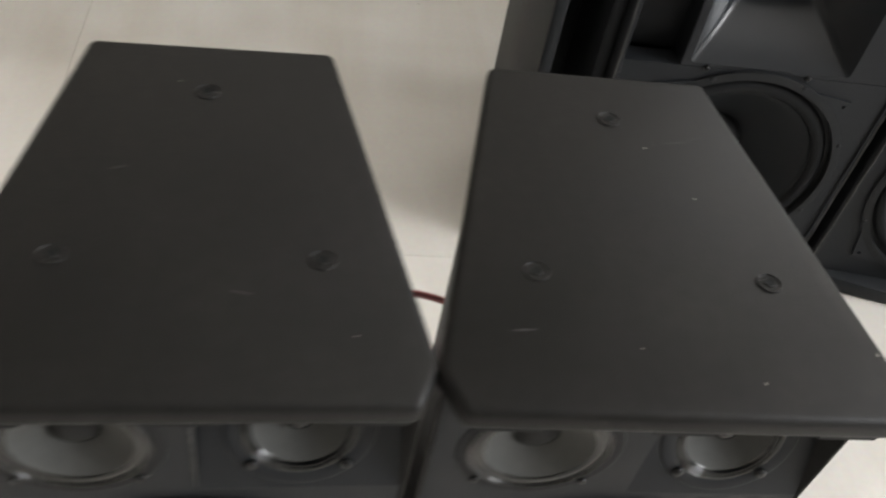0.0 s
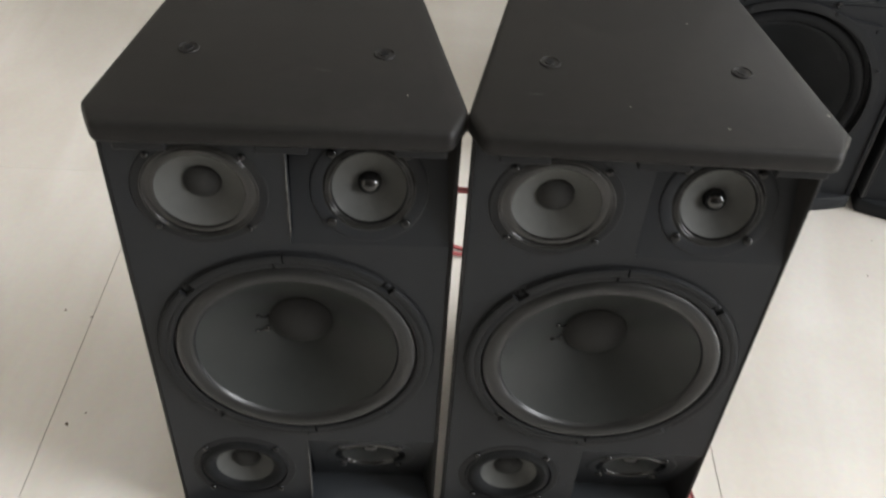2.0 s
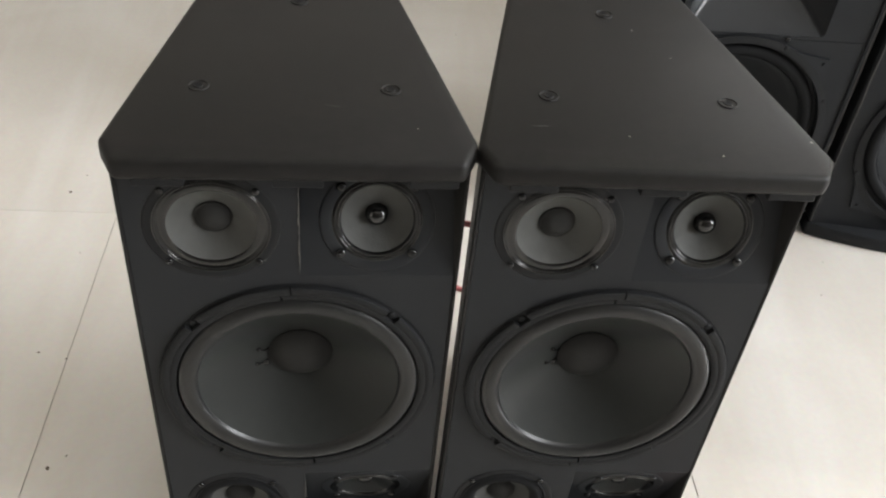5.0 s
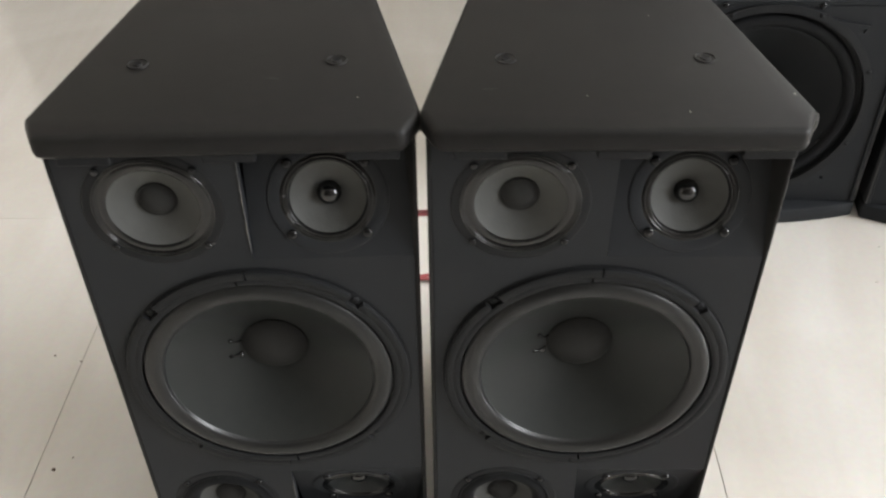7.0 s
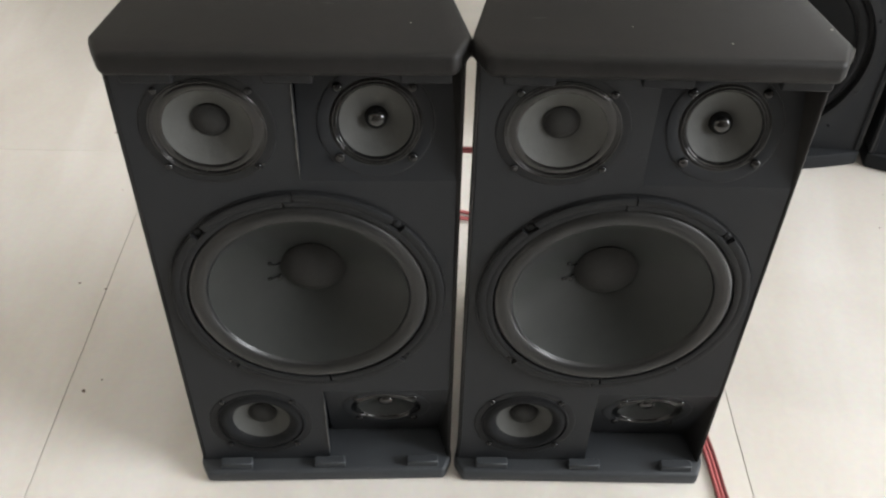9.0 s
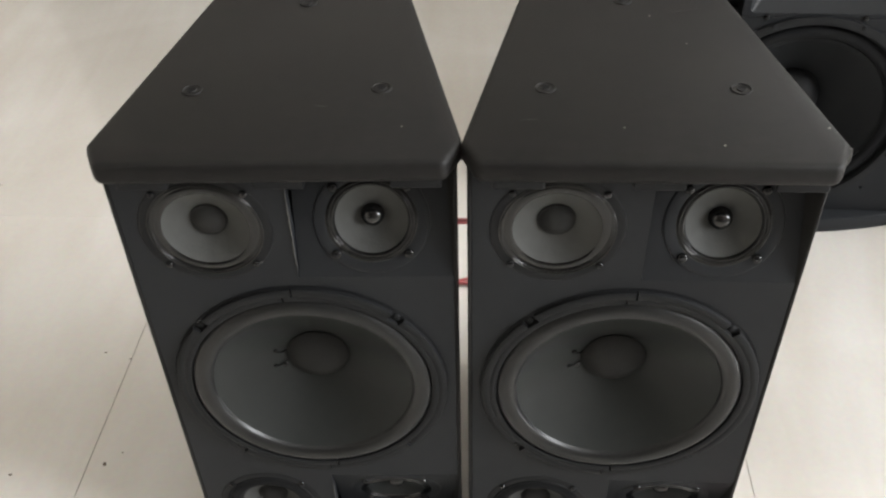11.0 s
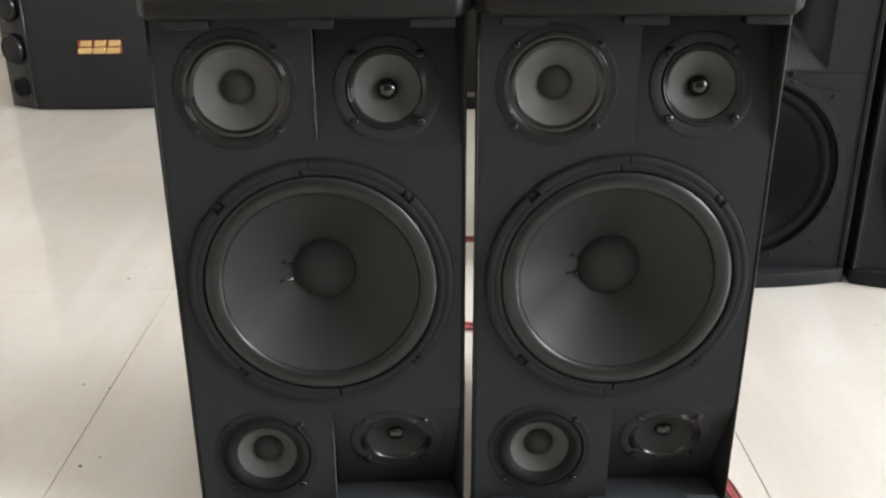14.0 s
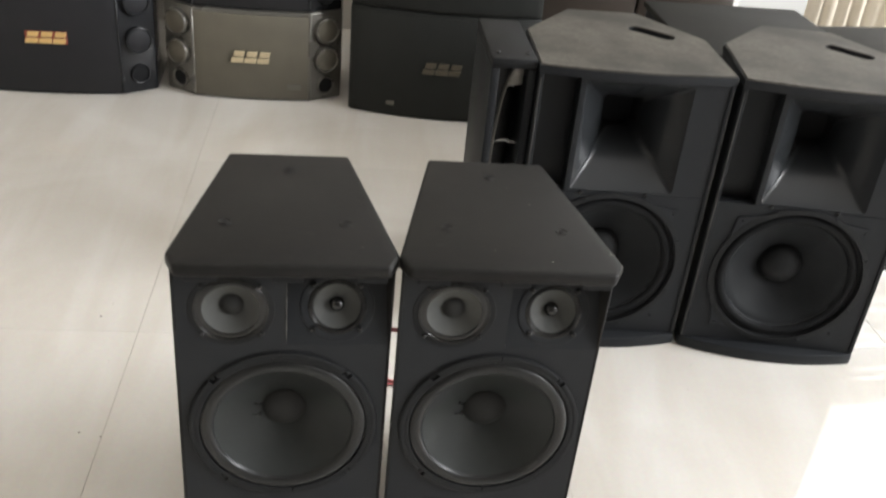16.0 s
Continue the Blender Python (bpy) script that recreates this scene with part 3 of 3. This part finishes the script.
def lid_corner_wear_glint(parent, x, y):
    """Pale worn sliver down a lid's rounded front corner, its highlight painted in."""
    line = [(x, y, TOP - 0.0030), (x + 0.0006, y - 0.0012, TOP - 0.0075), (x + 0.0007, y - 0.0013, TOP - 0.0125), (x, y - 0.0008, TOP - 0.0165)]
    tube("corner_wear_glint", line, 0.0011, M["worn"], parent, "rubbed lid corner with its highlight painted pale")


# the window's highlight on both right corners is put into this pale colour
lid_corner_wear_glint(spB, 0.1402, 0.0004)
lid_corner_wear_glint(spA, 0.1402, 0.0004)


def scuff_strip(parent, x, y, z, length, turn):
    """Short pale rub mark, broken and tapering."""
    rn = random.Random(int(x * 9000))
    n = 9
    bm = bmesh.new()
    rows = []
    for k in range(n + 1):
        h = 0.0004 + 0.0009 * rn.random() * math.sin(math.pi * k / n)
        u = length * (k / n - 0.5)
        rows.append([bm.verts.new((u, -h, 0)), bm.verts.new((u, 0, 0.0002)), bm.verts.new((u, h, 0))])
    for p, q in zip(rows, rows[1:]):
        bm.faces.new((p[0], q[0], q[1], p[1]))
        bm.faces.new((p[1], q[1], q[2], p[2]))
    part("scuff_mark", bm, M["rub"], parent, at=pose(x, y, z, 0, 0, turn))


for x, y, length, turn in ((0.045, 0.208, 0.018, 8), (0.062, 0.214, 0.012, 15), (0.027, 0.205, 0.006, 70), (-0.09, 0.03, 0.014, 4)):
    scuff_strip(spB, x, y, TOP + 0.0002, length, turn)
for x, y, length, turn in ((-0.05, 0.15, 0.010, 20), (0.03, 0.05, 0.012, -12)):
    scuff_strip(spA, x, y, TOP + 0.0002, length, turn)


# ---------------------------------------------------------------- the two horn speakers
def arc_front(w, bow, n=14):
    """Points of a bowed front, from left to right."""
    return [(-w + 2 * w * i / n, -bow * (1 - (2 * i / n - 1) ** 2)) for i in range(n + 1)]


def horn_speaker(label, at):
    sp = thing("horn_loudspeaker", label, "loudspeaker", "pair of horn speakers", at)
    HH = 0.597
    w = 0.183
    front = arc_front(w, 0.028)
    plan = front + [(w, 0.21), (0.075, 0.37), (-0.075, 0.37), (-w, 0.21)]
    # handle slot through the top
    c, s = math.cos(radians(-38)), math.sin(radians(-38))
    slot = []
    for i in range(20):
        a = 2 * math.pi * i / 20
        u, v = 0.032 * (1 if math.cos(a) > 0 else -1) + 0.019 * math.cos(a), 0.019 * math.sin(a)
        slot.append((0.075 + u * c - v * s, 0.235 + u * s + v * c))
    tplan = arc_front(w, 0.015) + [(w, 0.21), (0.075, 0.37), (-0.075, 0.37), (-w, 0.21)]
    slab = part("top_slab", moved(plate(tplan, [slot], 0.010), Matrix.Translation((0, 0, HH - 0.003))), M["pa"], sp, smooth=30)
    skin = [(x * 0.982, y * 0.985 + 0.002) for x, y in tplan]
    part("top", moved(plate(skin, [slot], 0.0025), Matrix.Translation((0, 0, HH))), M["patop"], sp, "dusty grey top with a handle slot", smooth=30)
    part("handle_well", box(0.02, 0.13, 0.185, 0.285, HH - 0.05, HH - 0.0195), M["hole"], slab)
    part("top_rim", prism([(x * 0.997, y * 0.997 + 0.001) for x, y in tplan], HH - 0.0185, HH - 0.0134, 0), M["pa"], sp)
    part("base", prism(plan, 0.0, 0.026, 0.004, 2), M["pa"], sp)
    for sgn in (-1, 1):
        p = [(sgn * (w - 0.001), 0.001), (sgn * (w - 0.010), -0.001), (sgn * (w - 0.010), 0.20), (sgn * 0.060, 0.355), (sgn * 0.074, 0.366), (sgn * (w - 0.001), 0.209)]
        part("side_panel", prism(p if sgn < 0 else p[::-1], 0.0265, HH - 0.019, 0.003, 2), M["pa"], sp)
        rn = random.Random(5 + sgn)
        line = [(sgn * (w - 0.0042) + rn.uniform(-0.0004, 0.0004), -0.0002, 0.03 + 0.0135 * k) for k in range(41)]
        tube("worn_edge", line, 0.0013, M["rubedge"], sp, "rubbed pale front edge")
    part("back_panel", box(-0.062, 0.062, 0.345, 0.362, 0.0265, HH - 0.019), M["pa"], sp)
    bw = w - 0.0105
    out = [(-bw, 0.0265), (bw, 0.0265), (bw, 0.346), (-bw, 0.346)]
    sunk = [(-bw, 0.3464), (bw, 0.3464), (bw, HH - 0.0192), (-bw, HH - 0.0192)]
    cz = 0.192
    def horn_ring(hx, z0, z1, r):
        """Rounded rectangle round the horn's axis."""
        pts = []
        for cx, cz0, a0 in ((hx - r, z0 + r, -90), (hx - r, z1 - r, 0), (-hx + r, z1 - r, 90), (-hx + r, z0 + r, 180)):
            pts += [(HX + cx + r * math.cos(radians(a0 + 22.5 * k)), cz0 + r * math.sin(radians(a0 + 22.5 * k))) for k in range(5)]
        return pts

    HX = 0.008
    mouth = horn_ring(0.101, 0.352, 0.570, 0.006)
    part("baffle", moved(moved(plate(out, [circle(0, cz, 0.150, 64)], 0.030), TO_FRONT), Matrix.Translation((0, 0.003, 0))), M["pa"], sp, smooth=0)
    part("sunk_panel", moved(moved(plate(sunk, [mouth], 0.010), TO_FRONT), Matrix.Translation((0, 0.040, 0))), M["pa"], sp, "sunk panel beside the horn", smooth=0)
    part("horn_bezel", moved(moved(plate([(-0.103, 0.3468), (bw, 0.3468), (bw, 0.5765), (-0.103, 0.5765)], [mouth], 0.0365), TO_FRONT), Matrix.Translation((0, 0.003, 0))), M["pa"], sp, smooth=35)
    # flared horn
    bm = bmesh.new()
    rings = []
    for k in range(17):
        t = k / 16
        e = (1 - t) ** 2.1
        rings.append([bm.verts.new((x, 0.003 + 0.144 * t, z)) for x, z in horn_ring(0.031 + 0.070 * e, 0.440 - 0.088 * e, 0.504 + 0.066 * e, 0.006 + 0.014 * t)])
    for p, q in zip(rings, rings[1:]):
        m = len(p)
        for k in range(m):
            bm.faces.new((p[k], p[(k + 1) % m], q[(k + 1) % m], q[k]))
    horn = part("horn", bm, M["horn"], sp, "flared rectangular horn of moulded plastic", smooth=60)
    part("throat", box(-0.026, 0.042, 0.1475, 0.16, 0.437, 0.507), M["hole"], horn)
    # woofer
    wf = part("woofer", lathe([(0.157, 0.0), (0.157, 0.004), (0.150, 0.005), (0.146, 0.005), (0.146, -0.006), (0.140, -0.006), (0.140, -0.012)], 64), M["gasket"], sp,
              "large bass driver with a dark cone", Matrix.Translation((0, 0.003, cz)) @ TO_FRONT)
    roll = [(0.1405, -0.006)] + [(0.131 + 0.009 * math.cos(radians(a)), -0.006 + 0.006 * math.sin(radians(a))) for a in range(0, 181, 20)] + [(0.121, -0.010)]
    part("surround", lathe(roll, 64), M["pafoam"], wf)
    part("bead", lathe([(0.1225, -0.0095), (0.1222, -0.0075), (0.1212, -0.0065), (0.1202, -0.0075), (0.1198, -0.0100)], 64), M["horn"], wf, "thin shiny bead round the cone")
    part("cone", lathe([(0.1205, -0.010)] + [(0.120 - 0.078 * k / 6, -0.010 - 0.052 * (k / 6) ** 0.93) for k in range(7)], 64), M["pacone"], wf)
    part("dust_cap", lathe([(0.044, -0.062), (0.043, -0.055), (0.037, -0.045), (0.026, -0.038), (0.012, -0.034), (0, -0.033)], 40), M["gasket"], wf)
    screws(wf, SCREW_SUNK, 0.1535, [22.5 + 45 * k for k in range(8)], 0.004)
    for k in range(4):
        tri = [(0.154 * math.cos(radians(a)), 0.154 * math.sin(radians(a))) for a in (27, 36, 45, 54, 63)] + [(0.127, 0.127)]
        gap = [(0.1205, 0.1165), (0.1165, 0.1205), (0.1225, 0.1225)]
        part("corner_brace", plate(tri, [gap], 0.004), M["pa"], wf, at=Matrix.Rotation(radians(90 * k), 4, "Z") @ Matrix.Translation((0, 0, 0.0035)), smooth=0)
    for x in (-0.070, 0.058):
        sc = new("screw", SCREW_BIG)
        sc.parent = sp
        sc.matrix_basis = Matrix.Translation((x, 0.003, 0.346)) @ TO_FRONT
    return sp


spC = horn_speaker("black horn speaker with bowed front and dusty grey top", pose(0.457, 0.578, 0, 0, 0, -2))
spD = copy_thing(spC, pose(0.830, 0.538, 0, 0, 0, -8.6))


# ---------------------------------------------------------------- karaoke speakers along the back wall
def karaoke(label, w, h, at, cloth, column, badge, ground_mat=None, bow=0.06, badge_x=0.0, badge_z=0.48, bars=3, bare=False, tag=None):
    """Wide low speaker: a shallow bowed grille between two angled columns."""
    sp = thing("karaoke_loudspeaker", label, "loudspeaker", "row of karaoke speakers", at)
    hw = w / 2
    cw = hw - 0.095 if not bare else hw - 0.012
    edge = -bow if not bare else -0.012

    def face_y(x):
        return edge - (0.014 if not bare else bow) * (1 - (x / cw) ** 2)

    n = 12
    xs = [-cw + 2 * cw * i / n for i in range(n + 1)]
    plan = [(-hw, 0.0)] + [(x, face_y(x)) for x in xs] + [(hw, 0.0), (hw - 0.004, 0.27), (-hw + 0.004, 0.27)]
    part("body", prism(plan, 0, h, 0.005, 2), M[column], sp)
    strip = [(x * 0.985, face_y(x) - 0.007) for x in xs]
    part("grille", prism(strip + [(x, y + 0.0065) for x, y in strip[::-1]], 0.010, h - 0.010, 0.002, 2), M[cloth], sp, "cloth grille")
    if not bare:
        slope = math.degrees(math.atan2(bow, hw - cw))
        for s in (-1, 1):
            x, y = s * (hw + cw) / 2, edge / 2
            turn = Matrix.Rotation(radians(s * slope), 4, "Z") @ TO_FRONT
            part("column_rib", box(s * cw - 0.004, s * cw + 0.004, edge - 0.009, edge + 0.004, 0.004, h - 0.004, 0.002, 1), M[column], sp)
            for z, rad in ((h * 0.80, 0.040), (h * 0.47, 0.040)):
                pod = part("tweeter_pod", lathe([(rad + 0.003, -0.004), (rad + 0.003, 0.010), (rad + 0.001, 0.016), (rad - 0.003, 0.018), (rad - 0.006, 0.014)], 36), M[column], sp, at=Matrix.Translation((x, y, z)) @ turn)
                part("tweeter_grille", lathe([(rad - 0.005, 0.0135), (rad * 0.6, 0.0175), (rad * 0.3, 0.019), (0, 0.0195)], 32), M[cloth], pod)
            port = part("port", lathe([(0.031, -0.004), (0.031, 0.004), (0.028, 0.008), (0.0245, 0.006), (0.0245, 0.001)], 32), M[column], sp, at=Matrix.Translation((x, y, h * 0.165)) @ turn)
            part("port_hollow", lathe([(0.025, 0.0015), (0, 0.0015)], 28), M["hole"], port)
    # badge: plain blocks
    bx, bz, bwid, bh = badge_x, h * badge_z, 0.118, 0.036
    if ground_mat:
        part("badge_plate", box(bx - bwid / 2 - 0.001, bx + bwid / 2 + 0.001, face_y(bx) - 0.0105, face_y(bx) - 0.0065, bz - bh / 2 - 0.001, bz + bh / 2 + 0.001, 0.001, 1), M[ground_mat], sp)
    for k in range(bars):
        x0 = bx - bwid / 2 + bwid / bars * k
        for z0, z1, cut in ((bz + 0.002, bz + bh / 2, 0.004), (bz - bh / 2, bz - 0.002, 0.0015)):
            bm = box(x0 + cut, x0 + bwid / bars - cut, face_y(bx) - 0.013, face_y(bx) - 0.0065, z0, z1, 0.001, 1)
            for v in bm.verts:
                v.co.x += 0.010 * (v.co.z - bz) / bh
            part("badge_bar", bm, M[badge], sp)
    if tag:
        tx, tz, tw, th = tag
        part("maker_plate", box(tx - tw / 2, tx + tw / 2, face_y(tx) - 0.0105, face_y(tx) - 0.0065, tz - th / 2, tz + th / 2, 0.0008, 1), M["tagplate"], sp, "small dull metal plate")
    return sp


karaoke("bronze karaoke speaker with pewter side columns and cream badge", 0.547, 0.285, pose(-0.362, 1.905, 0, 0, 0, -1), "bronze", "pewter", "cream", badge_z=0.50, tag=(0.131, 0.05, 0.044, 0.018))
karaoke("black karaoke speaker with gold badge on the floor", 0.60, 0.36, pose(-0.963, 1.875, 0, 0, 0, 2), "kblack", "kplastic", "gold", "redink", badge_z=0.50)
karaoke("green-black karaoke speaker with tarnished badge", 0.58, 0.335, pose(0.228, 1.785, 0, 0, 0, -5), "kgreen", "kgreen", "dullgold", bare=True, bow=0.04, badge_x=0.0, badge_z=0.51, tag=(-0.155, 0.045, 0.026, 0.013))
karaoke("dark karaoke speaker stacked on the bronze one", 0.54, 0.30, pose(-0.362, 1.91, 0.2865, 0, 0, -1), "kblack", "kplastic", "dullgold")
karaoke("dark karaoke speaker stacked on the black one", 0.58, 0.32, pose(-0.963, 1.885, 0.3615, 0, 0, 2), "kblack", "kplastic", "dullgold")
karaoke("dark karaoke speaker stacked on the green-black one", 0.58, 0.32, pose(0.228, 1.79, 0.3365, 0, 0, -5), "kgreen", "kgreen", "dullgold", bare=True, bow=0.04)

# tall dark cabinet at the end of the row
tc = thing("tall_cabinet", "tall dark brown cabinet against the back wall", "cabinet", at=pose(0.87, 1.98, 0))
part("body", box(-0.33, 0.33, 0.02, 0.40, 0.0, 1.25, 0.006), M["brown"], tc)
for s in (-1, 1):
    part("door", box(s * 0.165 - 0.160, s * 0.165 + 0.160, 0.0, 0.0195, 0.05, 1.22, 0.003), M["brown"], tc)


# ---------------------------------------------------------------- narrow cabinet beside the horn speakers
nc = thing("narrow_speaker_cabinet", "narrow dark grey speaker cabinet with an open dark front", "loudspeaker", at=pose(0.232, 0.60, 0))
part("top", box(-0.042, 0.042, 0.0, 0.24, 0.578, 0.598, 0.005), M["gasket"], nc)
part("side_panel", box(-0.042, -0.026, 0.002, 0.238, 0.0, 0.5775, 0.003), M["pa"], nc)
part("side_panel", box(0.026, 0.042, 0.002, 0.238, 0.0, 0.5775, 0.003), M["pa"], nc)
part("back_panel", box(-0.0255, 0.0255, 0.12, 0.135, 0.0, 0.5775), M["kplastic"], nc)
tube("hoop", [(-0.023, 0.03, 0.02), (-0.0225, 0.03, 0.30), (-0.0195, 0.03, 0.43), (-0.013, 0.03, 0.50), (-0.004, 0.03, 0.548), (0.006, 0.03, 0.570), (0.022, 0.03, 0.574)], 0.003, M["pewter"], nc, "pale curved metal strip")
wedge = bmesh.new()
vs = [wedge.verts.new(v) for v in ((-0.008, 0.034, 0.532), (0.024, 0.034, 0.538), (0.024, 0.034, 0.574), (0.008, 0.034, 0.570), (-0.002, 0.034, 0.553))]
wf_face = wedge.faces.new(vs)
ext = bmesh.ops.extrude_face_region(wedge, geom=[wf_face])
for v in ext["geom"]:
    if isinstance(v, bmesh.types.BMVert):
        v.co.y += 0.004
part("gusset", wedge, M["pewter"], nc, "pale metal gusset plate")
tube("hoop", [(-0.022, 0.04, 0.414), (-0.008, 0.04, 0.422), (0.008, 0.04, 0.423), (0.024, 0.04, 0.418)], 0.0022, M["steel"], nc, "bright thin metal arc")
for x in (-0.028, 0.026):
    sc = new("screw", SCREW_BIG)
    sc.parent = nc
    sc.matrix_basis = Matrix.Translation((x, 0.03, 0.598))

# ---------------------------------------------------------------- dark boxes behind the horn speakers
c = thing("speaker_cabinet", "large dusty dark speaker cabinet standing behind the horn speakers", "loudspeaker", at=pose(0.925, 1.195, 0, 0, 0, 0))
part("body", box(-0.205, 0.205, -0.19, 0.228, 0, 0.482, 0.006), M["pa"], c)
part("top", box(-0.212, 0.212, -0.197, 0.235, 0.4825, 0.50, 0.005), M["dusty"], c)

# ---------------------------------------------------------------- power amplifiers on the floor
def amplifier(at):
    am = thing("power_amplifier", "black power amplifier with bright trim strips and curved handles", "amplifier", "stacked power amplifiers", at)
    part("body", box(0.0, 0.48, 0.004, 0.56, 0.006, 0.112, 0.003), M["dusty"], am)
    part("front_panel", box(0.022, 0.458, -0.004, 0.0035, 0.012, 0.080, 0.002), M["hole"], am, "black front panel")
    part("trim_strip", box(0.0, 0.48, -0.010, 0.003, 0.0, 0.0065, 0.001, 1), M["steel"], am, "bright metal strip")
    part("trim_strip", box(0.02, 0.46, -0.010, 0.003, 0.0805, 0.087, 0.001, 1), M["steel"], am, "bright metal strip")
    for s, x in ((1, 0.012), (-1, 0.468)):
        tube("handle", [(x, -0.006, 0.006), (x - s * 0.001, -0.010, 0.028), (x + s * 0.006, -0.010, 0.056), (x + s * 0.018, -0.007, 0.083)], 0.0042, M["steel"], am, "curved bright handle")
    return am


amp = amplifier(pose(1.262, 0.900, 0.0, 0, 0, 8))
for k in (1, 2, 3):
    copy_thing(amp, pose(1.262, 0.900, 0.113 * k, 0, 0, 8))

# ---------------------------------------------------------------- cables
cb = thing("speaker_cable", "red and dark twin speaker cable lying on the tiles", "cable")
for dx, mat in ((-0.0022, "wire_red"), (0.0022, "wire_red"), (0.0066, "wire_dark")):
    tube("strand", [(0.10 + dx, 0.33, 0.0028), (0.235 + dx, 0.22, 0.0028), (0.286 + dx, 0.06, 0.0028), (0.298 + dx, -0.057, 0.0028), (0.312 + dx, -0.20, 0.0028), (0.36 + dx, -0.6, 0.0028), (0.5 + dx, -1.3, 0.0028)], 0.0024, M[mat], cb)
cb = thing("speaker_cable", "red twin speaker cable bundled on the floor between the speakers", "cable")
for k, dy in enumerate((-0.006, -0.0015, 0.003, 0.0075)):
    tube("strand", [(-0.16, 0.36 + dy, 0.0028), (-0.06, 0.412 + dy, 0.0028), (0.01, 0.425 - 1.6 * dy, 0.0028 + 0.0049 * (k % 2)), (0.09, 0.40 + dy, 0.0028)], 0.0024, M["wire_red"], cb)
cb = thing("speaker_cable", "red twin speaker cable hung between the speakers' backs", "cable")
for dz in (-0.0024, 0.0024):
    tube("strand", [(-0.155, 0.258, 0.20 + dz), (-0.09, 0.335, 0.18 + dz), (0.008, 0.362, 0.169 + dz), (0.09, 0.335, 0.18 + dz), (0.14, 0.258, 0.20 + dz)], 0.0024, M["wire_red" if dz < 0 else "wire_dark"], cb)

# ---------------------------------------------------------------- dirt on the floor
rng = random.Random(4)
bm = bmesh.new()
for x, y, r in [(-0.445, 0.088, 0.003), (-0.428, 0.106, 0.0016), (-0.556, 0.069, 0.0026), (-0.570, 0.023, 0.0018), (-0.505, 0.272, 0.0022), (-0.467, 0.262, 0.0018), (-0.55, 0.62, 0.003), (0.52, -0.05, 0.002)] + [(rng.uniform(-0.9, 0.9), rng.uniform(-0.6, 1.4), rng.uniform(0.0008, 0.0022)) for _ in range(24)]:
    ring = [bm.verts.new((x + r * rng.uniform(0.6, 1.2) * math.cos(a), y + r * rng.uniform(0.6, 1.2) * math.sin(a), 0.0003)) for a in [k * math.pi / 3 for k in range(6)]]
    tip = bm.verts.new((x, y, 0.0012))
    for k in range(6):
        bm.faces.new((ring[k], ring[(k + 1) % 6], tip))
tagged(part("dirt_specks", bm, M["dirt"]), "brown specks of dirt scattered over the tiles", "dirt", kind="stuff")

# ---------------------------------------------------------------- floor tiles
TILE, JX, JY = 0.8, 0.334, 0.570
half, halfy = TILE / 2 - 0.0006, TILE / 2 - 0.00015
tile_mesh = mesh_of("tile", box(-half, half, -halfy, halfy, -0.009, 0.0, 0.0003, 1), M["tile"], 0)
i0, i1 = math.floor((X0 - JX) / TILE), math.ceil((X1 - JX) / TILE)
j0, j1 = math.floor((Y0 - JY) / TILE), math.ceil((Y1 - JY) / TILE)
for i in range(i0, i1):
    for j in range(j0, j1):
        t = new("tile", tile_mesh)
        t.parent = ground
        t.location = (JX + TILE * (i + 0.5), JY + TILE * (j + 0.5), 0)
